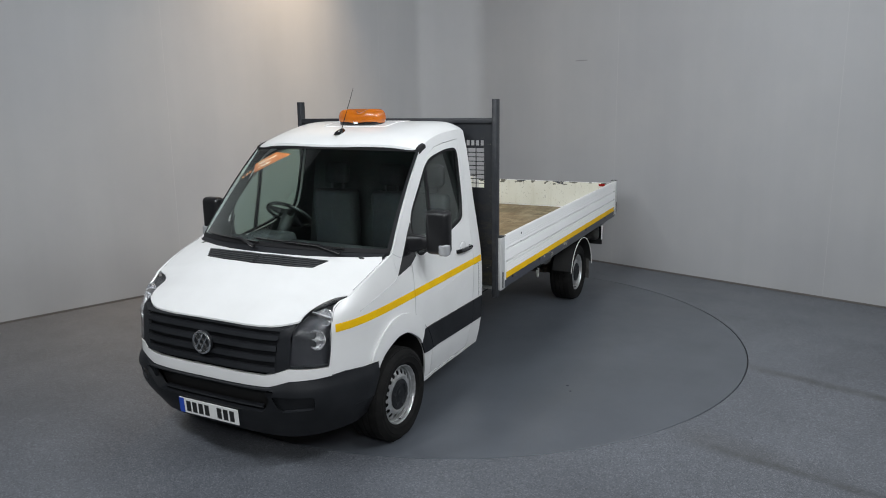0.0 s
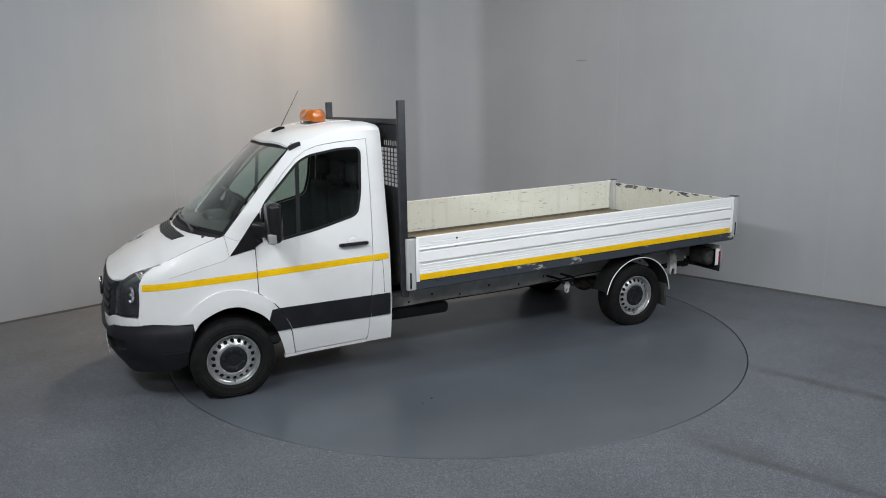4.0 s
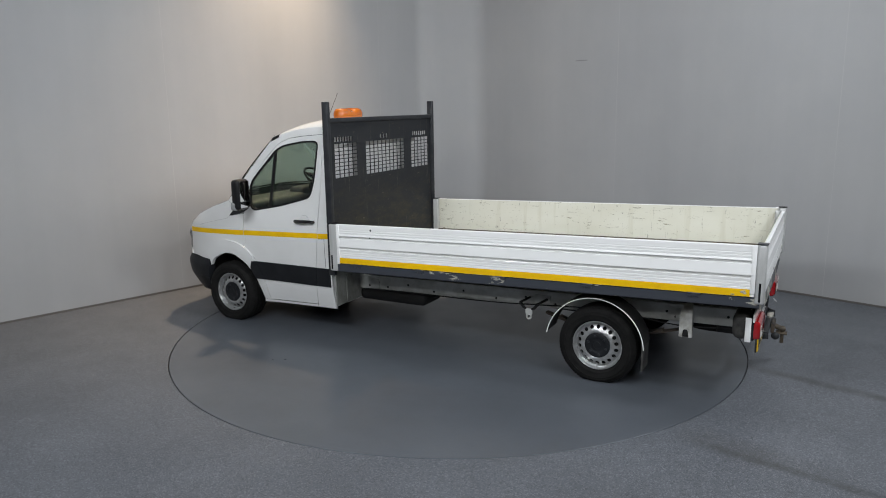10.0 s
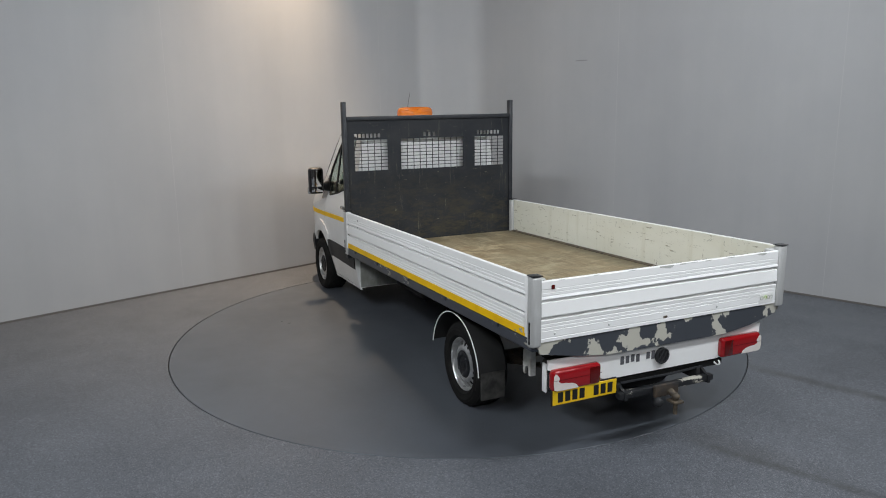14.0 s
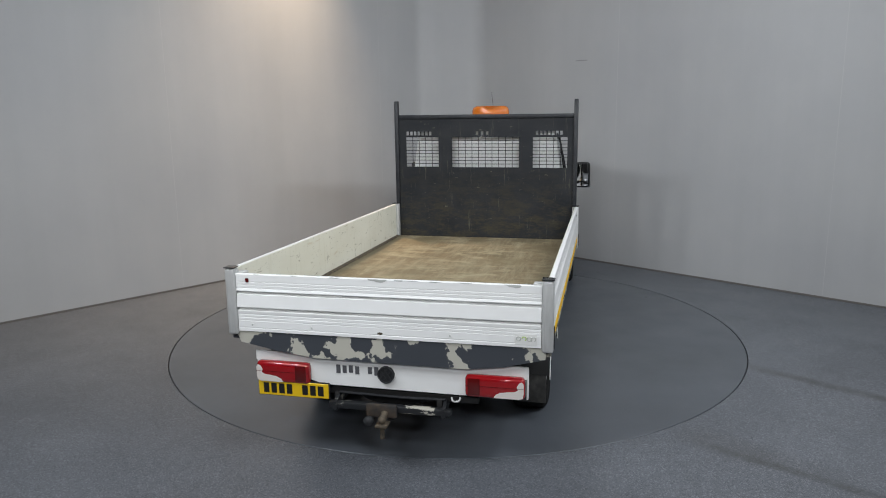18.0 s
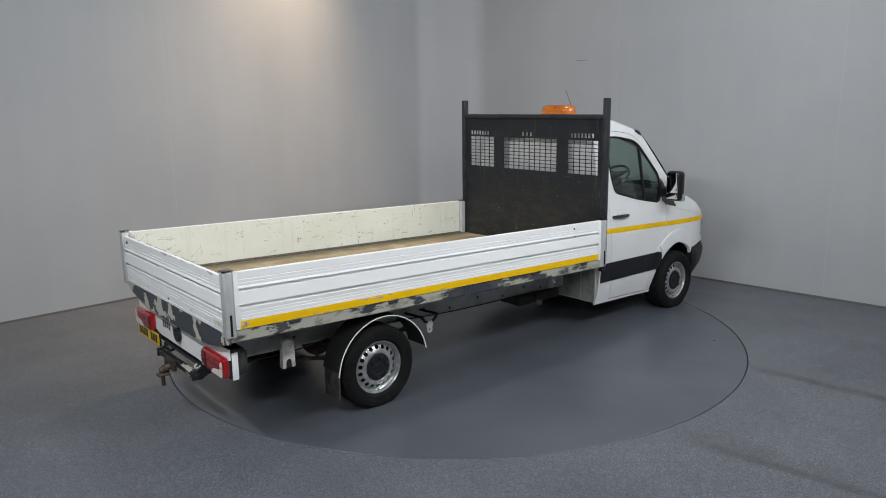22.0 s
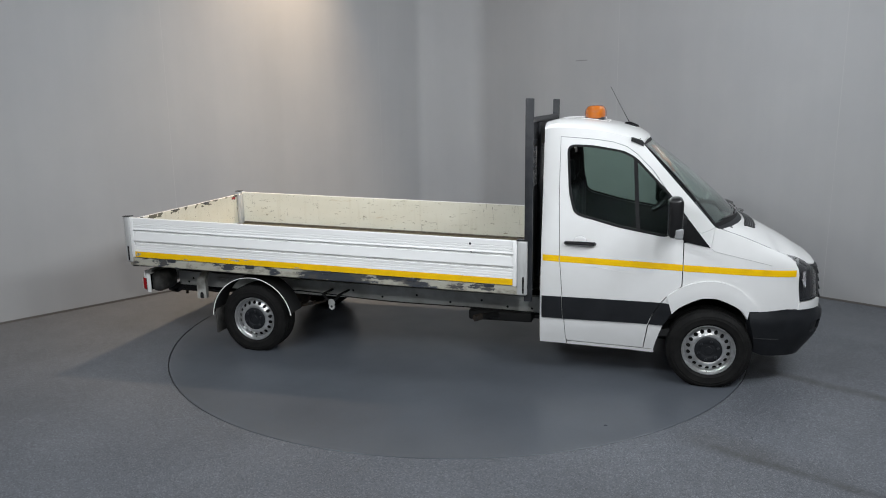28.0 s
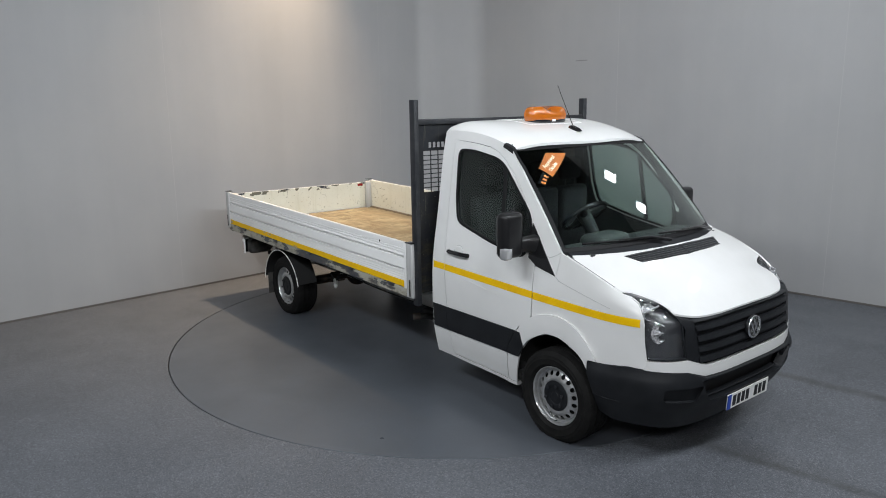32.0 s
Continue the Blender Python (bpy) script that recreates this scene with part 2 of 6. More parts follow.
c = mix(m, ramp(m, noise_tex(m, 26.0, 5.0, 0.7, (1, 0.3, 1.6)), 0.665, 0.69, (0,) * 3, (0.6,) * 3), c, (0.30, 0.27, 0.19))
M["headboard"] = paint(m, c, ramp(m, n1, 0.3, 0.8, (0.38,) * 3, (0.6,) * 3))
M["dark_steel"] = paint(mat("dark_painted_steel", (0.045, 0.05, 0.058), 0.45, spec=0.3))
m = M["dark_steel"]
paint(m, ramp(m, noise_tex(m, 9.0, 6.0, 0.65), 0.4, 0.85, (0.018, 0.020, 0.024), (0.045, 0.045, 0.047)))
M["yellow"] = paint(mat("yellow_reflective_tape", (0.88, 0.53, 0.004), 0.5, spec=0.15))
m = M["yellow"]
paint(m, ramp(m, noise_tex(m, 7.0, 5.0, 0.6), 0.4, 0.85, (0.88, 0.53, 0.004), (0.72, 0.40, 0.01)))
m = mat("worn_yellow_tape", (0.88, 0.53, 0.004), 0.5, spec=0.15)
n1 = noise_tex(m, 9.0, 7.0, 0.7, (0.5, 1, 2.0))
c = ramp(m, noise_tex(m, 7.0, 5.0, 0.6), 0.4, 0.85, (0.88, 0.53, 0.004), (0.74, 0.42, 0.01))
M["yellow_worn"] = paint(m, mix(m, ramp(m, n1, 0.665, 0.675), c, (0.34, 0.32, 0.27)))
M["under"] = paint(mat("underbody_black", (0.012, 0.012, 0.012), 0.7))
m = mat("rusty_axle_iron", (0.05, 0.04, 0.03), 0.75)
M["axle"] = paint(m, ramp(m, noise_tex(m, 12.0, 6.0), 0.35, 0.7, (0.025, 0.023, 0.022), (0.085, 0.06, 0.04)))
M["chrome"] = mat("chrome", (0.80, 0.81, 0.82), 0.26, 1.0)
M["bowl"] = mat("headlamp_bowl", (0.028, 0.029, 0.032), 0.28, 0.2)
M["reflector"] = mat("bright_reflector", (0.86, 0.86, 0.88), 0.16, 0.85)
m = mat("dusty_black_plastic", (0.05, 0.05, 0.05), 0.75)
M["dusty"] = paint(m, ramp(m, noise_tex(m, 9.0, 6.0), 0.35, 0.7, (0.018, 0.018, 0.018), (0.085, 0.082, 0.075)))
m = mat("grimy_grey_panel", (0.22, 0.23, 0.22), 0.6)
c = ramp(m, noise_tex(m, 4.0, 7.0, 0.65, (1, 1, 0.5)), 0.35, 0.7, (0.33, 0.34, 0.32), (0.11, 0.105, 0.085))
M["grimy_panel"] = paint(m, mix(m, ramp(m, noise_tex(m, 22.0, 8.0, 0.75), 0.58, 0.66, (0,) * 3, (0.7,) * 3), c, (0.05, 0.045, 0.035)), None, noise_tex(m, 50.0), 0.2, 0.002)
M["seal"] = mat("black_window_rubber", (0.009, 0.009, 0.010), 0.6, spec=0.2)
M["satin_black"] = mat("satin_black_plastic", (0.011, 0.011, 0.012), 0.33, spec=0.35)
M["vent_slat"] = mat("dark_vent_slat", (0.07, 0.071, 0.074), 0.4)
M["flake"] = mat("bare_olive_metal", (0.15, 0.145, 0.115), 0.6)
M["slat"] = mat("grey_vent_slat", (0.17, 0.172, 0.175), 0.35)
# grey for panel seams, and for shade drawn at wing crease and cup rim
M["crease"] = mat("seam_and_crease_shade", (0.48, 0.48, 0.48), 0.5)
M["mirror"] = mat("mirror_glass", (0.8, 0.8, 0.8), 0.02, 1.0)
M["interior"] = mat("dark_cab_trim", (0.014, 0.0148, 0.0155), 0.65, spec=0.2)
M["cloth"] = mat("charcoal_seat_cloth", (0.02, 0.02, 0.022), 0.9, spec=0.06)
m = M["cloth"]
paint(m, ramp(m, noise_tex(m, 30.0), 0.3, 0.7, (0.010, 0.010, 0.011), (0.021, 0.021, 0.023)))
M["dash"] = mat("grey_dashboard_plastic", (0.026, 0.027, 0.029), 0.6, spec=0.25)
m = mat("amber_lens", (0.70, 0.20, 0.012), 0.22, coat=0.6)
M["amber"] = paint(m, ramp(m, noise_tex(m, 10.0), 0.3, 0.8, (0.50, 0.135, 0.008), (0.36, 0.08, 0.006)))
M["red"] = mat("red_lens", (0.30, 0.006, 0.009), 0.12, coat=0.8)
M["clear_grey"] = mat("clear_lens_plastic", (0.50, 0.51, 0.52), 0.12, 0.5)
M["red_dark"] = mat("dark_red_lens", (0.10, 0.004, 0.004), 0.15, coat=0.6)
m = mat("bare_tape_backing", (0.5, 0.45, 0.33), 0.6)
M["tape_bare"] = paint(m, ramp(m, noise_tex(m, 60.0, 5.0), 0.35, 0.65, (0.22, 0.19, 0.12), (0.62, 0.58, 0.46)))
m = mat("pale_bracket_iron", (0.5, 0.5, 0.48), 0.5, 0.1)
M["pale_iron"] = paint(m, ramp(m, noise_tex(m, 14.0, 6.0), 0.4, 0.75, (0.62, 0.62, 0.59), (0.28, 0.26, 0.22)))
m = mat("chipped_tow_bar_paint", (0.02, 0.02, 0.022), 0.45)
n1 = noise_tex(m, 6.5, 8.0, 0.68, (1, 0.6, 1.8))
M["tow_paint"] = paint(m, ramp(m, n1, 0.565, 0.58, (0.014, 0.015, 0.017), (0.46, 0.44, 0.38)), None, n1, 0.2, 0.002)
M["tape"] = paint(mat("white_repair_tape", (0.72, 0.66, 0.62), 0.5))
M["plate_white"] = mat("white_plate", (0.78, 0.78, 0.76), 0.35)
M["plate_yellow"] = mat("yellow_plate", (0.80, 0.52, 0.01), 0.35)
M["plate_ink"] = mat("plate_black", (0.012, 0.012, 0.012), 0.4)
M["plate_blue"] = mat("plate_blue", (0.02, 0.07, 0.42), 0.4)
M["orange"] = mat("orange_sticker", (0.40, 0.095, 0.014), 0.55)
M["white_ink"] = mat("white_print", (0.85, 0.85, 0.82), 0.5)
M["grey_ink"] = mat("grey_pen", (0.10, 0.10, 0.11), 0.6)
M["green"] = mat("green_print", (0.35, 0.55, 0.05), 0.5)
M["seam"] = mat("panel_gap", (0.02, 0.02, 0.02), 0.8)
M["rust"] = mat("brown_grimy_iron", (0.16, 0.11, 0.07), 0.7)
m = M["rust"]
paint(m, ramp(m, noise_tex(m, 25.0, 5.0), 0.3, 0.7, (0.028, 0.024, 0.020), (0.15, 0.115, 0.075)))


def glass(name, color, rough=0.0):
    m = mat(name, color, rough)
    b = m.node_tree.nodes["Principled BSDF"]
    b.inputs["Transmission Weight"].default_value = 1.0
    b.inputs["IOR"].default_value = 1.45
    return m


M["glass"] = glass("tinted_window_glass", (0.64, 0.76, 0.71))
M["lens"] = glass("clear_lens", (0.95, 0.96, 0.97))
m = mat("glowing_diffuser", (0.8, 0.8, 0.8), 0.4)
b = m.node_tree.nodes["Principled BSDF"]
b.inputs["Emission Color"].default_value, b.inputs["Emission Strength"].default_value = (0.92, 0.96, 1.0, 1), 9.0
M["glow"] = m
m = mat("glowing_warm_diffuser", (0.8, 0.8, 0.8), 0.4)
b = m.node_tree.nodes["Principled BSDF"]
b.inputs["Emission Color"].default_value, b.inputs["Emission Strength"].default_value = (1.0, 0.8, 0.6, 1), 9.0
M["glow_warm"] = m


# ---- mesh helpers ----
def part(name, bm, material, parent=None, label="", sharp=35.0, smooth=True):
    """Links a bmesh as one mesh object, under its thing or part."""
    me = bpy.data.meshes.new(name)
    bmesh.ops.recalc_face_normals(bm, faces=bm.faces)
    for f in bm.faces:
        f.smooth = smooth
    bm.to_mesh(me)
    bm.free()
    if smooth:
        me.set_sharp_from_angle(angle=radians(sharp))
    me.materials.append(M[material] if isinstance(material, str) else material)
    ob = new(name, me)
    if parent:
        ob.parent = parent
    if label:
        tagged(ob, label)
    return ob


def thing(name, label, category, group="", kind=""):
    return tagged(new(name), label, category, group, kind)


def box(bm, x0, x1, y0, y1, z0, z1, bevel=0.0, seg=2, m=None):
    r = bmesh.ops.create_cube(bm, size=1.0)
    vs = r["verts"]
    for v in vs:
        v.co = Vector(((x0 + x1) / 2 + v.co.x * abs(x1 - x0), (y0 + y1) / 2 + v.co.y * abs(y1 - y0), (z0 + z1) / 2 + v.co.z * abs(z1 - z0)))
    if bevel:
        es = list({e for v in vs for e in v.link_edges})
        r2 = bmesh.ops.bevel(bm, geom=es, offset=bevel, segments=seg, affect="EDGES", profile=0.5)
        vs = list({v for f in r2["faces"] for v in f.verts} | {v for v in vs if v.is_valid})
    if m is not None:
        bmesh.ops.transform(bm, matrix=m, verts=vs)
    return vs


def boxed(*a, **k):
    bm = bmesh.new()
    box(bm, *a, **k)
    return bm


def rings(bm, loops, close=True, cap=True):
    """Skins a row of point loops; close: each loop is closed."""
    vs = [[bm.verts.new(p) for p in loop] for loop in loops]
    n = len(loops[0])
    for a, b in zip(vs, vs[1:]):
        for i in range(n if close else n - 1):
            j = (i + 1) % n
            bm.faces.new((a[i], a[j], b[j], b[i]))
    if cap and close:
        bm.faces.new(vs[0][::-1])
        bm.faces.new(vs[-1])
    return vs


def lathe_y(bm, profile, cx, cz, n=48, cy=0.0, s=1):
    """Turns (radius, y) points round an axle along y; the profile is closed."""
    vs = []
    for k in range(n):
        a = 2 * math.pi * k / n
        vs.append([bm.verts.new((cx + r * math.cos(a), cy + s * y, cz + r * math.sin(a))) for r, y in profile])
    for k in range(n):
        a, b = vs[k], vs[(k + 1) % n]
        for i in range(len(profile)):
            j = (i + 1) % len(profile)
            bm.faces.new((a[i], a[j], b[j], b[i]))


def tube(bm, points, radius, n=10, cap=True):
    pts = [Vector(p) for p in points]
    rad = radius if isinstance(radius, (list, tuple)) else [radius] * len(pts)
    loops, side = [], None
    for i, p in enumerate(pts):
        d = (pts[min(i + 1, len(pts) - 1)] - pts[max(i - 1, 0)]).normalized()
        if side is None:
            side = d.orthogonal().normalized()
        side = (side - d * side.dot(d)).normalized()
        up = d.cross(side)
        loops.append([p + (side * math.cos(2 * math.pi * k / n) + up * math.sin(2 * math.pi * k / n)) * rad[i] for k in range(n)])
    rings(bm, loops, True, cap)


def tubed(points, radius, n=10):
    bm = bmesh.new()
    tube(bm, points, radius, n)
    return bm


def extrude_x(bm, profile, xs, shear=None):
    """A closed (y, z) outline drawn along x; shear(x) lifts it."""
    loops = [[(x, y, z + (shear(x) if shear else 0.0)) for y, z in profile] for x in xs]
    rings(bm, loops)


def curve_through(pts, n):
    """A smooth line through 2D or 3D points, n steps a piece."""
    P = [np.array(p, float) for p in pts]
    out = []
    for i in range(len(P) - 1):
        a, b, c, d = P[max(i - 1, 0)], P[i], P[i + 1], P[min(i + 2, len(P) - 1)]
        for k in range(n):
            t = k / n
            out.append(0.5 * (2 * b + (c - a) * t + (2 * a - 5 * b + 4 * c - d) * t * t + (3 * b - a - 3 * c + d) * t ** 3))
    out.append(P[-1])
    return [tuple(float(v) for v in p) for p in out]


def dense(loop, step):
    out = []
    for p, q in zip(loop, loop[1:] + loop[:1]):
        n = max(1, int(math.dist(p, q) / step))
        out += [(p[0] + (q[0] - p[0]) * k / n, p[1] + (q[1] - p[1]) * k / n) for k in range(n)]
    return out


def inside(p, loop):
    hit = False
    for (x0, y0), (x1, y1) in zip(loop, loop[1:] + loop[:1]):
        if (y0 > p[1]) != (y1 > p[1]) and p[0] < (x1 - x0) * (p[1] - y0) / (y1 - y0) + x0:
            hit = not hit
    return hit


def rounded(loop, r, n=4):
    """Rounds the corners of a 2D loop."""
    out = []
    L = [Vector(p) for p in loop]
    for a, b, c in zip(L[-1:] + L[:-1], L, L[1:] + L[:1]):
        k = min(r, (a - b).length * 0.45, (c - b).length * 0.45)
        p, q = b + (a - b).normalized() * k, b + (c - b).normalized() * k
        for i in range(n + 1):
            t = i / n
            v = p * (1 - t) ** 2 + b * 2 * t * (1 - t) + q * t * t
            out.append((v.x, v.y))
    return out


def sheet(outline, place, holes=(), step=0.05, thick=0.012, depth=None):
    """A bent sheet: a 2D outline with holes, laid on a surface by place(u, v); its back lies at depth(u, v, thick)."""
    loops = [dense(list(outline), step)] + [dense(list(h), step) for h in holes]
    pts, edges = [], []
    for loop in loops:
        k = len(pts)
        pts += loop
        edges += [(k + i, k + (i + 1) % len(loop)) for i in range(len(loop))]
    us, vs_ = [p[0] for p in loops[0]], [p[1] for p in loops[0]]
    u = min(us) + step * 0.5
    while u < max(us):
        v = min(vs_) + step * 0.5
        while v < max(vs_):
            if inside((u, v), loops[0]) and not any(inside((u, v), h) for h in loops[1:]):
                near = min((u - a) ** 2 + (v - b) ** 2 for a, b in pts[: sum(map(len, loops))])
                if near > (step * 0.45) ** 2:
                    pts.append((u, v))
            v += step
        u += step
    out = mathutils.geometry.delaunay_2d_cdt([Vector(p) for p in pts], edges, [], 1, 1e-6)
    flat, tris = out[0], []
    for f in out[2]:
        c = (sum(flat[i].x for i in f) / len(f), sum(flat[i].y for i in f) / len(f))
        if inside(c, loops[0]) and not any(inside(c, h) for h in loops[1:]):
            tris.append(f)
    bm = bmesh.new()
    front = [bm.verts.new(place(p.x, p.y)) for p in flat]
    back = [bm.verts.new(depth(p.x, p.y, thick) if depth else Vector(place(p.x, p.y))) for p in flat]
    count = {}
    for f in tris:
        bm.faces.new([front[i] for i in f])
        bm.faces.new([back[i] for i in reversed(f)])
        for a, b in zip(f, list(f[1:]) + [f[0]]):
            key = (min(a, b), max(a, b))
            count[key] = count.get(key, 0) + 1
    for (a, b), n in count.items():
        if n == 1:
            bm.faces.new((front[a], front[b], back[b], back[a]))
    for v in [v for v in bm.verts if not v.link_faces]:
        bm.verts.remove(v)
    return bm


def flat_x(x):
    """Places for a sheet that stands across the truck at x: u along y, v up."""
    return (lambda u, v: Vector((x, u, v))), (lambda u, v, t: Vector((x - t, u, v)))


# ---- the hall ----
CORNER, LEFT_END, RIGHT_END, BACK = Vector((-0.1, 5.47)), Vector((-9.3, -3.73)), Vector((9.0, -3.09)), Vector((-0.2, -12.3))


def corner_arc(a, c, b, r, n=12):
    """A 2D line a, c, b with its corner c rounded by tangents r long."""
    p, q = c + (a - c).normalized() * r, c + (b - c).normalized() * r
    return [p * (1 - t) ** 2 + c * 2 * t * (1 - t) + q * t * t for t in [k / n for k in range(n + 1)]]


def wall_strip(name, line, z0, z1, thick, material, label, inner=0.0):
    """A wall along a 2D line, thickened outwards (away from the turntable)."""
    bm = bmesh.new()
    loops = []
    for i, p in enumerate(line):
        d = (line[min(i + 1, len(line) - 1)] - line[max(i - 1, 0)]).normalized()
        n = Vector((-d.y, d.x))
        if n.dot(p) < 0:
            n = -n
        a, b = p - n * inner, p + n * thick
        loops.append([(a.x, a.y, z0), (a.x, a.y, z1), (b.x, b.y, z1), (b.x, b.y, z0)])
    rings(bm, loops)
    return tagged(part(name, bm, material), label, "wall", kind="structure")


cut_l, cut_r = CORNER + (LEFT_END - CORNER).normalized() * 0.66, CORNER + (RIGHT_END - CORNER).normalized() * 0.78
arc = corner_arc(LEFT_END, cut_l, cut_r, 0.10, 5) + corner_arc(cut_l, cut_r, RIGHT_END, 0.16, 6)
wall_strip("wall_left", [LEFT_END, arc[0]], 0, CEIL, 0.15, "wall", "pale grey matt painted studio wall")
wall_strip("wall_corner", arc, 0, CEIL, 0.15, "wall", "pale grey painted angled panel closing the studio corner")
wall_strip("wall_right", [arc[-1], RIGHT_END], 0, CEIL, 0.15, "wall", "pale grey matt painted studio wall")
# two unseen walls added behind the camera
wall_strip("wall_behind_left", [LEFT_END, BACK], 0, CEIL, 0.15, "wall_unseen", "unseen grey wall added behind the camera to close the hall")
wall_strip("wall_behind_right", [BACK, RIGHT_END], 0, CEIL, 0.15, "wall_unseen", "unseen grey wall added behind the camera to close the hall")
for nm, line in (("baseboard_left", [LEFT_END, arc[0]]), ("baseboard_corner", arc), ("baseboard_right", [arc[-1], RIGHT_END])):
    ob = wall_strip(nm, line, 0.0, 0.024, -0.001, "skirting", "thin dark vinyl strip along the foot of the wall", 0.008)
    tagged(ob, category="baseboard")

# faint upright joints and a scuff on the wall panels
def on_wall(a, b, d, z0, z1, w, name, material, label):
    """A thin strip on the wall from corner a towards b, d metres along."""
    u = (b - a).normalized()
    n = Vector((-u.y, u.x))
    if n.dot(a) > 0:
        n = -n
    p, q = a + u * (d - w / 2), a + u * (d + w / 2)
    bm = bmesh.new()
    rings(bm, [[(*(e + n * 0.0005), z0), (*(e + n * 0.0005), z1), (*(e - n * 0.004), z1), (*(e - n * 0.004), z0)] for e in (p, q)])
    return tagged(part(name, bm, material, smooth=False), label, "trim", kind="structure")


for d in (1.55, 5.1):
    on_wall(CORNER, LEFT_END, d, 0.04, CEIL, 0.008, "trim_joint", "joint", "faint upright joint in the wall panels")
for d in (3.4, 6.38):
    on_wall(CORNER, RIGHT_END, d, 0.04, CEIL, 0.008, "trim_joint", "joint", "faint upright joint in the wall panels")
on_wall(CORNER, RIGHT_END, 2.78, 3.03, 3.045, 0.20, "trim_scuff", "scuff", "thin dark scuff on the wall paint")

bm = boxed(-11, 11, -14, 7.5, CEIL, CEIL + 0.15)
tagged(part("ceiling", bm, "ceiling", smooth=False), "plain black painted ceiling above the turntable", "ceiling", kind="structure")

DISC = 2.970
hall = [LEFT_END, arc[0], *arc[1:], RIGHT_END, BACK]
outer = [(p.x, p.y) for p in hall]
ring = [(math.cos(2 * math.pi * k / 180) * (DISC + 0.003), math.sin(2 * math.pi * k / 180) * (DISC + 0.003)) for k in range(180)]
bm = sheet(outer, lambda u, v: Vector((u, v, 0)), [ring], 0.9, 0.06, lambda u, v, t: Vector((u, v, -t)))
tagged(part("floor", bm, "floor"), "speckled blue-grey vinyl floor round the turntable", "floor", kind="structure")
bm = boxed(-3.4, 3.4, -3.4, 3.4, -0.2, -0.10)
tagged(part("ground_pit", bm, "under", smooth=False), "dark pit floor beneath the turntable", "floor", kind="structure")

for x, y, z, watts, color in PANELS:
    m4 = look((x, y, z - 0.10), (0, 0.3, 1.0))
    # the softbox and the two rearmost panels are added fill
    lamp = thing("ceiling_light", "unseen softbox panel added over the turntable as fill" if z > 6 else "slim square-edged LED flood panel out of view under the ceiling", "light", "LED panels under the ceiling")
    lamp.matrix_world = m4
    w, h = (d / 2 for d in panel_size(z))
    bm = boxed(-w - 0.03, w + 0.03, -h - 0.03, h + 0.03, 0.0, 0.06, 0.008)
    box(bm, -0.03, 0.03, -0.03, 0.03, 0.06, 0.14)
    rod = bmesh.new()
    tube(rod, [m4.inverted() @ Vector((x, y, z + 0.02)), m4.inverted() @ Vector((x, y, CEIL))], 0.015, 8)
    part("rod", rod, "dark_steel", lamp)
    part("housing", bm, "dark_steel", lamp)
    part("diffuser", boxed(-w, w, -h, h, -0.006, -0.001), "glow", lamp, "glowing white diffuser")
lamp = thing("spot_light", "warm round pendant downlight high beside the studio wall", "light")
lamp.matrix_world = pose(SPOT[0], SPOT[1], SPOT[2])
bm = bmesh.new()
bmesh.ops.create_cone(bm, cap_ends=True, segments=32, radius1=0.19, radius2=0.17, depth=0.11, matrix=pose(0, 0, 0.055))
tube(bm, [(0, 0, 0.1), (0, 0, CEIL - SPOT[2])], 0.02, 8)
part("housing", bm, "dark_steel", lamp)
bm = bmesh.new()
bmesh.ops.create_cone(bm, cap_ends=True, segments=32, radius1=0.15, radius2=0.15, depth=0.006, matrix=pose(0, 0, -0.005))
part("diffuser", bm, "glow_warm", lamp, "glowing warm diffuser")

# ---- the turntable ----
turntable = thing("turntable", "round worn blue-grey turntable set flush in the floor", "turntable")
bm = bmesh.new()
prof = [(0.001, 0.0), (1.0, 0.0), (2.0, 0.0), (DISC - 0.012, 0.0), (DISC - 0.008, -0.003), (DISC - 0.008, -0.05), (0.001, -0.05)]
vs = []
for k in range(180):
    a = 2 * math.pi * k / 180
    vs.append([bm.verts.new((r * math.cos(a), r * math.sin(a), z)) for r, z in prof])
for k in range(180):
    a, b = vs[k], vs[(k + 1) % 180]
    for i in range(len(prof)):
        j = (i + 1) % len(prof)
        bm.faces.new((a[i], a[j], b[j], b[i]))
bmesh.ops.remove_doubles(bm, verts=bm.verts, dist=0.0005)
part("disc", bm, "disc", turntable)
bm = bmesh.new()
vs = []
for k in range(180):
    a = 2 * math.pi * k / 180
    vs.append([bm.verts.new((r * math.cos(a), r * math.sin(a), z)) for r, z in ((DISC - 0.008, -0.014), (DISC - 0.001, -0.014), (DISC - 0.001, -0.05), (DISC - 0.008, -0.05))])
for k in range(180):
    a, b = vs[k], vs[(k + 1) % 180]
    for i in range(4):
        bm.faces.new((a[i], a[(i + 1) % 4], b[(i + 1) % 4], b[i]))
part("edge_ring", bm, "dark_steel", turntable, "dark metal rim ring")

# ---- the truck: x ahead, y to its left, z up ----
truck = thing("dropside_truck", "white dropside pickup truck with yellow side stripes parked on the turntable", "truck")


def smooth_table(pts, n=12):
    t = curve_through(pts, n)
    xs, ys = [p[0] for p in t], [p[1] for p in t]
    return lambda v: float(np.interp(v, xs, ys))


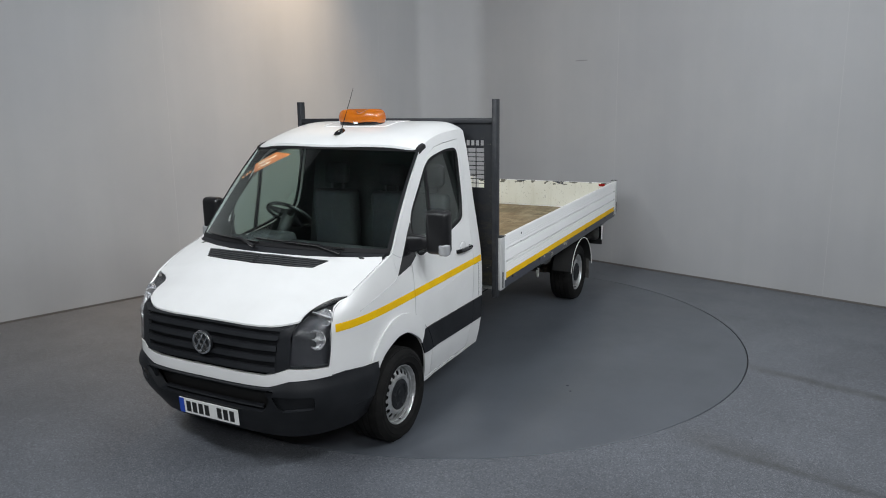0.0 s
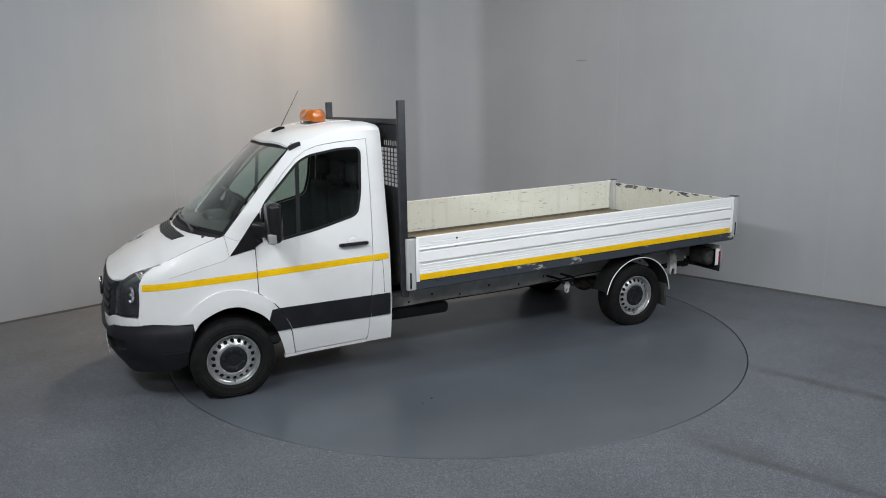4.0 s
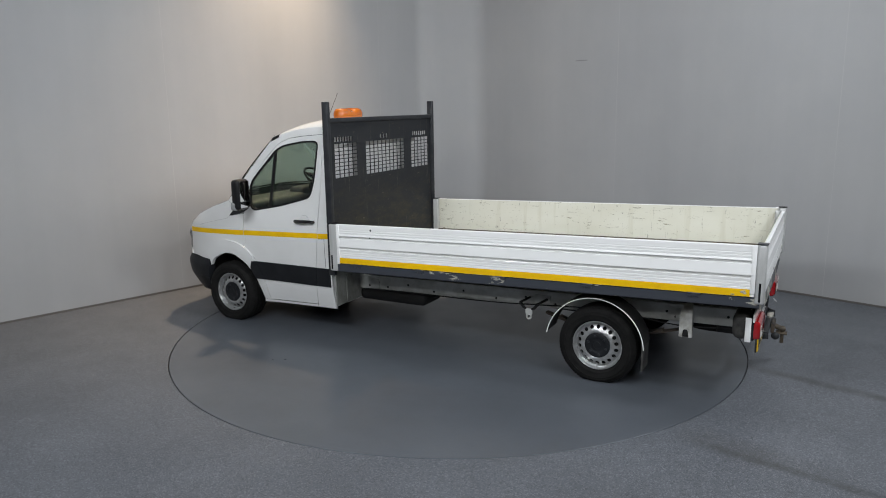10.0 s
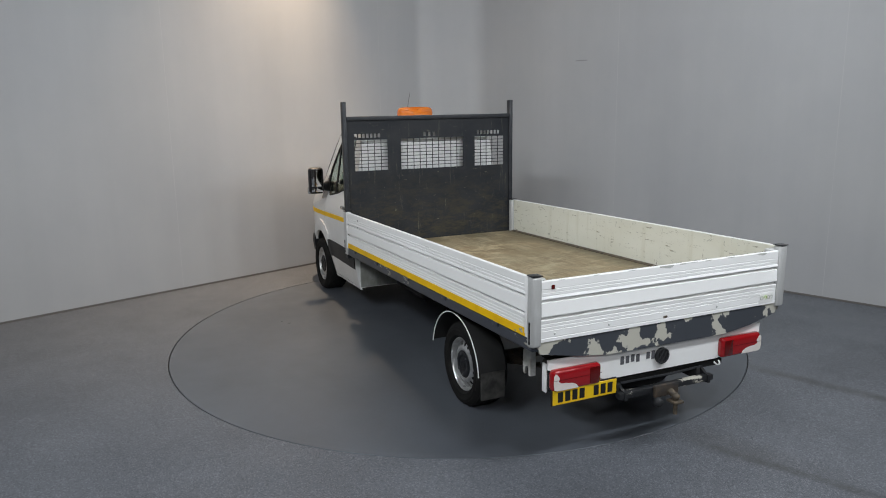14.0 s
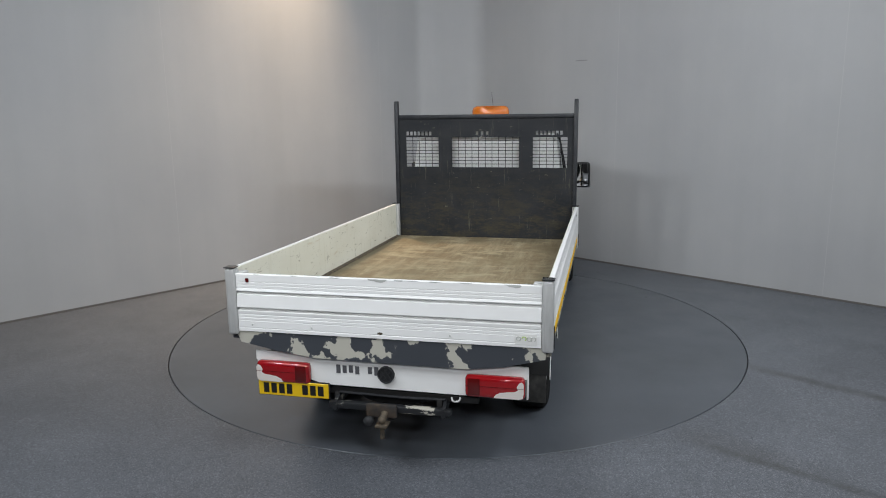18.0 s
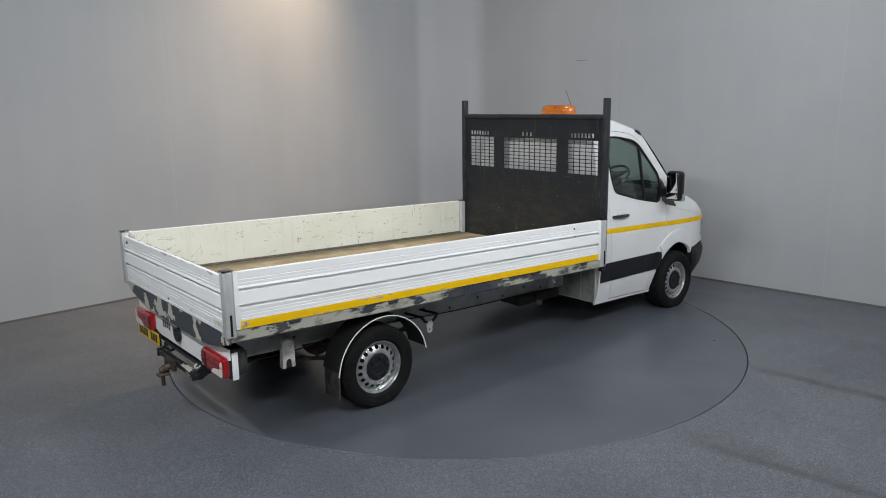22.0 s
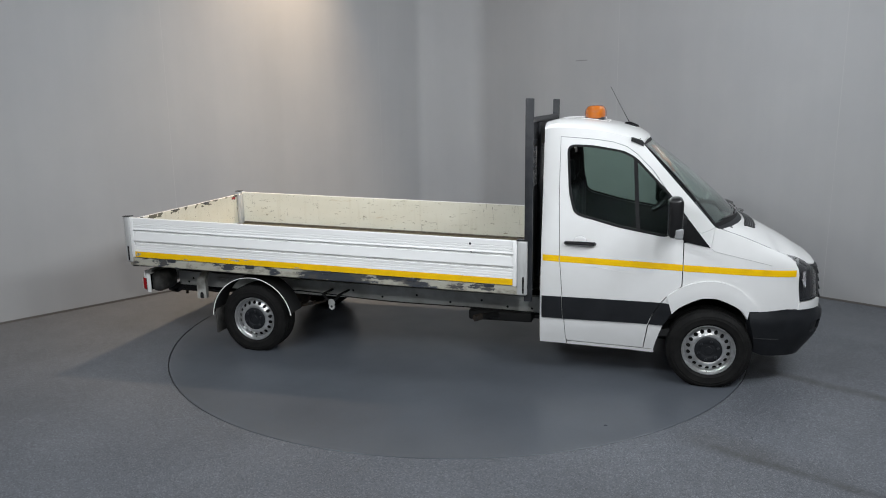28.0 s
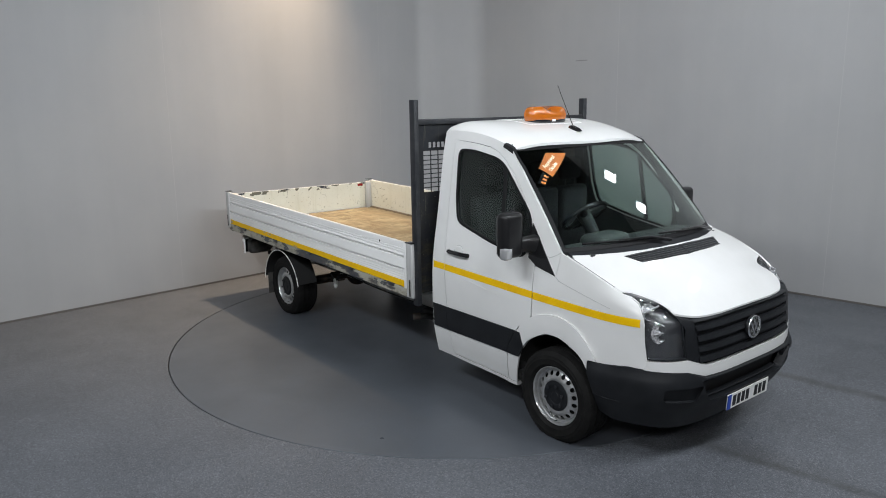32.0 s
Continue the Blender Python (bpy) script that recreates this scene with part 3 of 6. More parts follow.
NX, NP_ = 2.3, 3.65
half = smooth_table([(0.15, 0.86), (0.25, 0.89), (0.5, 0.945), (0.8, 0.962), (1.05, 0.96), (1.25, 0.94), (1.6, 0.885), (2.0, 0.826), (2.2, 0.783)])
reach = smooth_table([(0.2, 1.02), (0.3, 1.06), (0.45, 1.12), (0.65, 1.15), (0.85, 1.135), (1.0, 1.108), (1.03, 1.085), (1.06, 1.036), (1.10, 0.972), (1.14, 0.885), (1.17, 0.845), (1.20, 0.84), (1.5, 0.84)])
square = smooth_table([(0.2, 4.1), (0.6, 4.1), (0.9, 4.15), (1.0, 4.5), (1.05, 5.0), (1.1, 6.0), (1.14, 7.0), (1.18, 7.0), (1.25, 5.5), (1.4, 4.5), (2.2, 4.2)])
PHI = [math.pi / 2 * (k / 4000) ** 2 for k in range(4001)]
PHI = sorted(set(PHI + [math.pi / 2 - p for p in PHI]))
plan = [(1.12 * math.cos(p) ** (2 / NP_) if p < math.pi / 2 - 1e-9 else 0.0, 0.95 * math.sin(p) ** (2 / NP_)) for p in PHI]
ARC = [0.0]
for p, q in zip(plan, plan[1:]):
    ARC.append(ARC[-1] + math.dist(p, q))
QUARTER = ARC[-1]


def nose(s, z, off=0.0):
    """The cab's skin: s metres round it from the middle of the front, to the left or (negative) to the right."""
    u, sign = abs(s), (1 if s >= 0 else -1)
    flare = 0.0
    if u >= QUARTER:
        x, y = NX - (u - QUARTER), half(z) + off
    else:
        p = float(np.interp(u, ARC, PHI))
        x = NX + (reach(z) + off) * (math.cos(p) ** (2 / square(z)) if p < math.pi / 2 - 1e-9 else 0.0)
        y = (half(z) + off) * math.sin(p) ** (2 / square(z))
    d = math.hypot(x - 2.485, z - 0.33)
    if u > 1.0 and z < 1.0:
        flare = 0.010 * max(0.0, 1 - abs(d - 0.49) / 0.12)
    return Vector((x, sign * (y + flare), z))


def s_side(x, z):
    """The s of a place on the cab's side."""
    if x <= NX:
        return QUARTER + NX - x
    c = min(1.0, (x - NX) / reach(z)) ** (square(z) / 2)
    return float(np.interp(math.acos(c), PHI, ARC))


def s_front(y, z):
    c = min(1.0, abs(y) / half(z)) ** (square(z) / 2)
    return math.copysign(float(np.interp(math.asin(c), PHI, ARC)), y)


def side_sheet(loop, sign, holes=(), off=0.0, thick=0.012, step=0.05):
    """A sheet on the cab's side from an (x, z) loop."""
    conv = lambda L: [(s_side(x, z), z) for x, z in dense(list(L), step)]
    return sheet(conv(loop), lambda u, v: nose(sign * u, v, off), [conv(h) for h in holes], step, thick,
                 lambda u, v, t: nose(sign * u, v, off - t))


def front_sheet(loop, holes=(), off=0.0, thick=0.012, step=0.05):
    """A sheet on the cab's front from an (s, z) loop."""
    return sheet(loop, lambda u, v: nose(u, v, off), holes, step, thick, lambda u, v, t: nose(u, v, off - t))


def stadium_loop(hx, hy, n=40, p=3.0):
    return [(hx * math.copysign(abs(math.cos(a)) ** (2 / p), math.cos(a)), hy * math.copysign(abs(math.sin(a)) ** (2 / p), math.sin(a))) for a in [2 * math.pi * k / n for k in range(n)]]


DOOR = [(1.203, 2.135), (1.203, 1.63), (1.226, 1.04), (1.25, 0.75), (1.285, 0.34), (1.30, 0.310), (1.965, 0.288), (1.995, 0.50), (2.03, 0.60), (2.08, 0.70),
        (2.13, 0.765), (2.262, 0.875), (2.264, 1.1), (2.262, 1.30), (2.248, 1.494), (1.99, 1.854), (1.86, 1.985), (1.769, 2.05), (1.65, 2.09), (1.489, 2.113)]
WINDOW = rounded([(1.272, 2.055), (1.30, 1.66), (1.345, 1.475), (1.732, 1.372), (2.134, 1.298), (2.20, 1.42), (2.165, 1.61), (1.84, 1.951), (1.741, 2.003), (1.47, 2.05)], 0.06)


def shrink(loop, d):
    """Moves each side of a loop inwards by d."""
    L = [Vector(p) for p in loop]
    area = sum(a.x * b.y - b.x * a.y for a, b in zip(L, L[1:] + L[:1]))
    out = []
    for a, b, c in zip(L[-1:] + L[:-1], L, L[1:] + L[:1]):
        d1, d2 = (b - a).normalized(), (c - b).normalized()
        n = (Vector((-d1.y, d1.x)) + Vector((-d2.y, d2.x)))
        n = n.normalized() * (1 if area > 0 else -1)
        out.append(tuple(b + n * d))
    return out


roof_edge = smooth_table([(1.06, 2.195), (1.2, 2.208), (1.5, 2.187), (1.75, 2.135), (1.895, 2.078), (2.05, 2.0)])
roof_mid = smooth_table([(1.06, 2.255), (1.12, 2.274), (1.2, 2.282), (1.43, 2.272), (1.725, 2.221), (1.89, 2.164), (1.99, 2.097), (2.1, 2.0)])

for sign in (1, -1):
    A_LOW = [(1.203, 2.135), (1.489, 2.113), (1.65, 2.09), (1.769, 2.05), (1.86, 1.985), (1.99, 1.854), (2.248, 1.494), (2.262, 1.30), (2.285, 1.253), (2.478, 1.214), (2.505, 1.387)]
    top = [(x, roof_edge(x)) for x in (1.895, 1.8, 1.7, 1.6, 1.5, 1.35, 1.2, 1.12, 1.062)]
    frame_loop = [(1.056, 0.284), (1.297, 0.279), *DOOR[4:0:-1], *A_LOW, (2.30, 1.62), (2.1, 1.845), *top, (1.068, 1.6), (1.060, 0.8)]
    part("cab_frame", side_sheet(frame_loop, sign, step=0.045, thick=0.02), "white", truck)
    trim_loop = [(1.075, 0.5), (1.25, 0.5), (1.222, 1.2), (1.196, 2.12), *A_LOW[1:8], (2.30, 1.30), (2.47, 1.30), (2.50, 1.383), (2.298, 1.617), (2.098, 1.842), (1.89, 2.072), (1.70, 2.12), (1.4, 2.14), (1.08, 2.15)]
    part("pillar_trim", side_sheet(trim_loop, sign, off=-0.024, thick=0.01, step=0.07), "interior", truck)
    door = part("door", side_sheet(shrink(DOOR, 0.0050), sign, [WINDOW], step=0.045), "white", truck)
    part("door_lining", side_sheet(shrink(DOOR, 0.03), sign, [shrink(WINDOW, -0.01)], off=-0.045, step=0.09), "interior", door, "dark plastic inner door trim")
    part("window_seal", side_sheet(shrink(WINDOW, -0.012), sign, [shrink(WINDOW, 0.008)], off=0.002, thick=0.02, step=0.05), "seal", door)
    part("window_divider", side_sheet([(1.826, 1.97), (1.860, 1.945), (1.900, 1.35), (1.866, 1.358)], sign, off=-0.001, thick=0.02, step=0.06), "seal", door)
    pane = part("pane", side_sheet(shrink(WINDOW, 0.006), sign, off=-0.009, thick=0.005, step=0.1), "glass", door, "lightly tinted side window")
    pane.visible_shadow = False
    # handle with its cup
    cup = bmesh.new()
    bmesh.ops.create_uvsphere(cup, u_segments=20, v_segments=12, radius=1.0, matrix=Matrix.Translation((1.40, sign * half(1.235), 1.238)) @ Matrix.Diagonal((0.056, 0.008, 0.042, 1)))
    part("handle_cup", cup, "white", door)
    # grey ring drawn as the shade round the cup's rim
    ring_ = [(1.40 + 0.054 * math.cos(2 * math.pi * k / 24), sign * (half(1.238 + 0.044 * math.sin(2 * math.pi * k / 24)) + 0.0005), 1.238 + 0.044 * math.sin(2 * math.pi * k / 24)) for k in range(25)]
    part("cup_rim_shade", tubed(ring_, 0.003, 5), "crease", door)
    bm = bmesh.new()
    pts = curve_through([(1.274, sign * 0.938, 1.216), (1.295, sign * 0.968, 1.220), (1.39, sign * 0.982, 1.222), (1.50, sign * 0.970, 1.217), (1.525, sign * 0.940, 1.213)], 5)
    tube(bm, pts, [0.013] + [0.0185] * (len(pts) - 2) + [0.012], 10)
    part("door_handle", bm, "gloss_black", door, "black door handle")
    # fender with the wheel arch
    arch = curve_through([(2.052, 0.286), (2.080, 0.40), (2.135, 0.554), (2.19, 0.63), (2.251, 0.694), (2.397, 0.775), (2.485, 0.788), (2.574, 0.778), (2.725, 0.706), (2.79, 0.62)], 3)
    fender = [(2.266, 1.25), (2.266, 0.875), *[(x + 0.004, z) for x, z in DOOR[10:5:-1]], *arch, (2.80, 0.683), (2.94, 0.689), (3.1, 0.709), (3.19, 0.704), (3.206, 0.735), (3.21, 0.768),
              (3.195, 0.87), (3.190, 0.986), (3.178, 1.052), (3.155, 1.104), (3.12, 1.138), (3.072, 1.168), (3.01, 1.191), (2.9, 1.24), (2.75, 1.302), (2.6, 1.352), (2.508, 1.385), (2.48, 1.212), (2.287, 1.249)]
    part("front_wing", side_sheet(fender, sign, step=0.04), "white", truck)
    lip = curve_through([(2.145, 0.785), (2.213, 0.842), (2.30, 0.890), (2.389, 0.922), (2.485, 0.936), (2.575, 0.930), (2.66, 0.903), (2.735, 0.855), (2.80, 0.792), (2.845, 0.735), (2.865, 0.693)], 3)
    inner_arch = [(x, z) for x, z in arch if x > 2.185][::-1]
    part("wheel_arch", side_sheet(lip + [(2.80, 0.69)] + inner_arch, sign, off=0.016, thick=0.022, step=0.045), "white", truck, "raised white wheel arch lip", 50)
    part("corner_trim", side_sheet([(2.474, 1.216), (2.41, 1.295), (2.248, 1.505), (2.20, 1.56), (2.195, 1.31), (2.285, 1.257)], sign, off=0.006, step=0.05), "gloss_black", truck, "black triangular mirror panel")
    for nm, loop in (("rub_strip", [(1.074, 0.733), (1.074, 0.531), (1.258, 0.529), (1.246, 0.732)]),
                     ("rub_strip", [(1.251, 0.732), (1.263, 0.529), (1.99, 0.527), (2.02, 0.598), (2.075, 0.70), (2.096, 0.725)]),
                     ("rub_strip", [(1.996, 0.527), (2.122, 0.522), (2.185, 0.628), (2.244, 0.694), (2.20, 0.715), (2.103, 0.725), (2.082, 0.70), (2.027, 0.598)])):
        part(nm, side_sheet(loop, sign, off=0.010, step=0.05), "black_plastic", truck, "wide black plastic rubbing strip")
    for x0, x1 in ((1.078, 1.221), (1.227, 2.261), (2.268, 3.16)):
        zt = lambda x: 1.108 - 0.036 * (x - 1.08) if x < 2.265 else 1.064 - 0.027 * (x - 2.265)
        n = max(1, int((x1 - x0) / 0.1))
        xs = [x0 + (x1 - x0) * k / n for k in range(n + 1)]
        loop = [(x, zt(x)) for x in xs] + [(x, zt(x) - 0.054) for x in reversed(xs)]
        part("yellow_stripe", side_sheet(loop, sign, off=0.002, thick=0.004, step=0.06), "yellow", truck, "yellow reflective tape")
    part("sill", side_sheet([(1.300, 0.279), (1.300, 0.3055), (1.6, 0.2955), (1.962, 0.2835), (2.052, 0.2825), (2.057, 0.254), (1.7, 0.267)], sign, off=0.004, thick=0.05, step=0.05), "white", truck, "white painted sill under the door")
    part("sill_seam", side_sheet([(1.06, 0.268), (1.06, 0.283), (1.3, 0.278), (2.05, 0.253), (2.05, 0.238), (1.5, 0.255)], sign, off=-0.03, thick=0.02, step=0.08), "under", truck)
    line = [nose(sign * s_side(x, z), z, 0.0005) for x, z in ((1.33, 1.038), (1.47, 1.020), (1.62, 1.000), (1.78, 0.978), (1.93, 0.956))]
    part("door_crease", tubed(line, [0.0006, 0.002, 0.0028, 0.002, 0.0006], 6), "white", door, "faint pressed crease in the door skin")
    if sign > 0:
        for loop in ([(1.214, 1.046), (1.137, 1.047), (1.131, 0.90), (1.129, 0.745)],):
            line = [nose(s_side(x, z), z, 0.0) for x, z in loop]
            part("flap_gap", tubed(line, 0.0024, 6), "seam", truck, "thin gap round the fuel flap")
    # mirror
    yi, yo, mx = (1.008, 1.197, 2.078) if sign > 0 else (1.012, 1.202, 2.118)
    mirror = part("door_mirror", boxed(mx, mx + 0.115, *sorted((sign * yi, sign * yo)), 1.325, 1.658, 0.042, 5), "satin_black", truck, "tall black door mirror")
    part("mirror_glass", boxed(mx - 0.006, mx - 0.001, *sorted((sign * (yi + 0.025), sign * (yo - 0.025))), 1.42, 1.64, 0.002), "mirror", mirror)
    part("mirror_glass", boxed(mx - 0.006, mx - 0.001, *sorted((sign * (yi + 0.025), sign * (yo - 0.025))), 1.35, 1.41, 0.002), "mirror", mirror)
    part("indicator", boxed(mx + 0.05, mx + 0.120, *sorted((sign * (yo - 0.075), sign * (yo + 0.006))), 1.322, 1.412, 0.02, 3), "clear_grey", mirror, "clear indicator lens")
    bm = bmesh.new()
    loops = []
    for y, x0, x1, z0, z1 in ((0.895, 2.19, 2.31, 1.325, 1.485), (0.945, mx + 0.05, 2.25, 1.345, 1.475), (0.99, mx + 0.035, mx + 0.115, 1.355, 1.465), (1.05, mx + 0.03, mx + 0.10, 1.36, 1.46)):
        loops.append([(x0 + (x1 - x0) * (0.5 + 0.5 * a), sign * y, z0 + (z1 - z0) * (0.5 + 0.5 * c)) for a, c in stadium_loop(1, 1, 16, 2.6)])
    rings(bm, loops)
    part("mirror_arm", bm, "satin_black", mirror)
    # dark wheel housing
    bm = bmesh.new()
    loops = []
    for k in range(13):
        a = radians(6 + 168 * k / 12)
        cx, cz = 2.485 + 0.43 * math.cos(a), 0.33 + 0.47 * math.sin(a)
        loops.append([(cx, sign * 0.55, cz), (cx, sign * 0.925, cz), (cx * 1.0 + 0.02 * math.cos(a), sign * 0.925, cz + 0.02), (cx, sign * 0.55, cz + 0.02)])
    rings(bm, loops)
    box(bm, 2.02, 2.95, *sorted((sign * 0.54, sign * 0.56)), 0.3, 0.95)
    part("wheel_housing", bm, "under", truck)
    # roof marker
    bm = bmesh.new()
    loops = []
    for x, h in ((1.80, 0.000), (1.83, 0.006), (1.895, 0.011), (1.905, 0.000)):
        z = roof_edge(x)
        loops.append([(x, sign * 0.822, z - 0.025), (x, sign * 0.812, z + h), (x, sign * 0.786, z + h + 0.008), (x, sign * 0.780, z - 0.02)])
    rings(bm, loops)
    marker = part("roof_marker", bm, "seal", truck, "small black marker unit at the roof corner", 20)
    bm = bmesh.new()
    bmesh.ops.create_uvsphere(bm, u_segments=12, v_segments=8, radius=0.006, matrix=pose(1.875, sign * 0.797, roof_edge(1.875) + 0.026))
    part("marker_lamp", bm, "slat", marker, "tiny clear lamp")

# roof, rear wall and cab inside
def roof_z(x, y):
    e, c, w = roof_edge(x), roof_mid(x), half(roof_edge(x))
    p = float(np.interp(x, [1.06, 1.35, 1.7, 1.95], [14.0, 10.0, 5.0, 3.2]))
    return e + (c - e) * (1 - min(1.0, abs(y) / w) ** p)


ws_top = lambda v: Vector((1.965 - 0.07 * v * v, 0.81 * v, 2.088 - 0.012 * v * v))
ws_low = lambda v: Vector((2.765 - 0.255 * abs(v) ** 2.3, 0.905 * v, 1.415 - 0.028 * v * v))
side_line = [(x, half(roof_edge(x)) - 0.001) for x in (1.062, 1.2, 1.4, 1.6, 1.75, 1.893)]
front_line = [(ws_top(v).x + 0.004, ws_top(v).y) for v in (0.93, 0.8, 0.65, 0.5, 0.35, 0.2, 0.0)]
hull = side_line + front_line
outline = hull + [(x, -y) for x, y in reversed(hull)][1:]
roof = part("roof", sheet(outline, lambda u, v: Vector((u, v, roof_z(u, v))), (), 0.026, 0.02, lambda u, v, t: Vector((u, v, roof_z(u, v) - t))), "white", truck)
loop = rounded([(1.17, -0.33), (1.60, -0.33), (1.60, 0.33), (1.17, 0.33)], 0.04)
part("roof_panel", sheet(loop, lambda u, v: Vector((u, v, roof_z(u, v) + 0.003)), [shrink(loop, 0.012)], 0.06, 0.003, lambda u, v, t: Vector((u, v, roof_z(u, v)))), "board", roof, "faint raised seam on the roof")
back = [(half(z), z) for z in (0.30, 0.5, 0.8, 1.05, 1.25, 1.6, 1.9, 2.1, 2.165)]
loop = back + [(0.6, roof_z(1.062, 0.6)), (0.3, roof_z(1.062, 0.3)), (0, roof_z(1.062, 0))]
loop = loop + [(-y, z) for y, z in reversed(loop)][1:]
pl, dp = flat_x(1.062)
part("cab_rear_wall", sheet(shrink(loop, 0.003), pl, (), 0.12, -0.02, dp), "white", truck)
pl, dp = flat_x(1.09)
part("cab_rear_lining", sheet(shrink(loop, 0.04), pl, (), 0.2, -0.01, dp), "interior", truck)
part("headlining", sheet([(x, y * 0.96) for x, y in outline], lambda u, v: Vector((u, v, roof_z(u, v) - 0.03)), (), 0.15, 0.01, lambda u, v, t: Vector((u, v, roof_z(u, v) - 0.04))), "interior", truck)
part("cab_floor", boxed(1.07, 2.45, -0.88, 0.88, 0.40, 0.46), "under", truck)
bm = boxed(1.046, 1.058, -0.895, 0.895, 0.315, 0.98, 0.004)
guard = part("rear_guard", bm, "grimy_panel", truck, "dirty grey lower panel on the back of the cab")
for y in (-0.7, -0.35, 0.0, 0.35, 0.7):
    part("guard_rib", boxed(1.036, 1.047, y - 0.02, y + 0.02, 0.33, 0.96, 0.004), "grimy_panel", guard)
part("bulkhead", boxed(2.44, 3.05, -0.54, 0.54, 0.35, 1.20, 0.05), "under", truck)

# windscreen
def ws_at(u, v, off=0.0):
    h, w = v / 0.9, u / 0.85
    p = ws_low(w).lerp(ws_top(w), h)
    return p + Vector((0.77, 0, 0.64)) * (0.10 * h * (1 - h) + off)


WS = rounded([(-0.85, 0.0), (-0.42, 0.0), (0, 0), (0.42, 0), (0.85, 0), (0.85, 0.9), (0.4, 0.9), (-0.4, 0.9), (-0.85, 0.9)], 0.03)
screen = part("windscreen", sheet(WS, lambda u, v: ws_at(u, v, 0), (), 0.07, 0.006, lambda u, v, t: ws_at(u, v, -t)), "glass", truck, "large raked windscreen of clear glass")
screen.visible_shadow = False
part("windscreen_border", sheet(shrink(WS, -0.004), lambda u, v: ws_at(u, v, 0.003), [shrink([(-0.85, 0.012), (0.85, 0.012), (0.85, 0.9), (-0.85, 0.9)], 0.026)], 0.05, 0.004, lambda u, v, t: ws_at(u, v, 0.001)), "seal", screen, "black printed border of the glass")

# bonnet
hood_mid = smooth_table([(2.5, 1.47), (2.6, 1.445), (2.78, 1.388), (2.95, 1.308), (3.1, 1.228), (3.22, 1.158), (3.31, 1.100), (3.37, 1.061), (3.40, 1.043), (3.45, 1.01)])
hood_edge = smooth_table([(2.4, 1.41), (2.505, 1.388), (2.75, 1.304), (3.0, 1.197), (3.013, 1.190), (3.03, 1.177), (3.06, 1.160), (3.10, 1.146), (3.14, 1.136), (3.18, 1.124), (3.22, 1.107), (3.25, 1.088), (3.28, 1.066), (3.365, 1.042), (3.41, 1.038)])
hood_half = smooth_table([(2.4, 0.93), (2.505, 0.908), (2.75, 0.905), (3.0, 0.876), (3.013, 0.845), (3.03, 0.795), (3.06, 0.752), (3.10, 0.730), (3.14, 0.718), (3.18, 0.709), (3.22, 0.700), (3.25, 0.691), (3.28, 0.678), (3.365, 0.525), (3.395, 0.30), (3.42, 0.2)])


def hood_at(x, y, off=0.0):
    w = max(hood_half(x), 0.05)
    return Vector((x, y, hood_edge(x) + (hood_mid(x) - hood_edge(x)) * (1 - min(1.0, abs(y) / w) ** 2.0) + off))


rear_line = [(ws_low(v).x + 0.045, ws_low(v).y) for v in (0.0, 0.2, 0.4, 0.6, 0.8, 0.9, 0.97)]
edge_line = [(x, hood_half(x)) for x in (2.62, 2.75, 2.9, 2.96, 3.0, 3.013, 3.02, 3.03, 3.042, 3.06, 3.08, 3.10, 3.12, 3.14, 3.16, 3.18, 3.20, 3.22, 3.235, 3.25, 3.265, 3.28, 3.31, 3.34, 3.365, 3.38, 3.393)]
half_loop = rear_line + edge_line + [(3.398, 0.18), (3.40, 0.0)]
loop = half_loop + [(x, -y) for x, y in reversed(half_loop)][1:-1]
bonnet = part("bonnet", sheet(loop, lambda u, v: hood_at(u, v), (), 0.04, 0.012, lambda u, v, t: hood_at(u, v, -t)), "white", truck)
vent_back = lambda y: 2.829 - 0.054 * (y / 0.563) ** 2
vent_front = lambda y: 2.929 - 0.054 * (y / 0.493) ** 2
loop = [(vent_back(y), y) for y in (-0.563, -0.3, 0, 0.3, 0.563)] + [(vent_front(y), y) for y in (0.493, 0.3, 0, -0.3, -0.493)]
vent = part("bonnet_vent", sheet(loop, lambda u, v: hood_at(u, v, 0.003), (), 0.05, 0.004, lambda u, v, t: hood_at(u, v, 0.0)), "black_plastic", truck, "black slatted air intake on the bonnet")
for k in range(5):
    f = 0.12 + 0.19 * k
    for lo, hi in ((-0.555 + 0.07 * f, -0.012), (0.012, 0.555 - 0.07 * f)):
        ys = [lo + (hi - lo) * j / 6 for j in range(7)]
        bm = tubed([hood_at(vent_back(y) + 0.10 * f, y, 0.006) for y in ys], 0.0035, 6)
        part("slat", bm, "vent_slat", vent)
for sign in (1, -1):
    line = [hood_at(x, sign * (hood_half(x) - 0.001), -0.001) for x in (2.56, 2.64, 2.75, 2.85, 2.95, 3.03)]
    part("bonnet_gap", tubed(line, 0.0022, 6), "slat", truck)
    line = [hood_at(x, sign * (hood_half(x) - 0.004), -0.016) for x in (2.54, 2.62, 2.70, 2.80, 2.90, 3.0)]
    part("wing_flange", tubed(line, 0.012, 8), "white", truck)
    # wing crease as a grey line, its shade put into the colour
    line = [nose(sign * s_side(x, z), z, 0.0005) for x, z in ((2.96, 1.083), (2.85, 1.110), (2.72, 1.140), (2.60, 1.166), (2.51, 1.187), (2.485, 1.208))]
    part("seam_and_crease_shade", tubed(line, 0.0022, 6), "crease", truck)
    # seam between wing and windscreen pillar
    line = [nose(sign * s_side(x, z), z, 0.0) for x, z in ((2.503, 1.385), (2.46, 1.36), (2.40, 1.335), (2.36, 1.35))]
    part("seam_and_crease_shade", tubed(line, 0.0025, 6), "crease", truck)
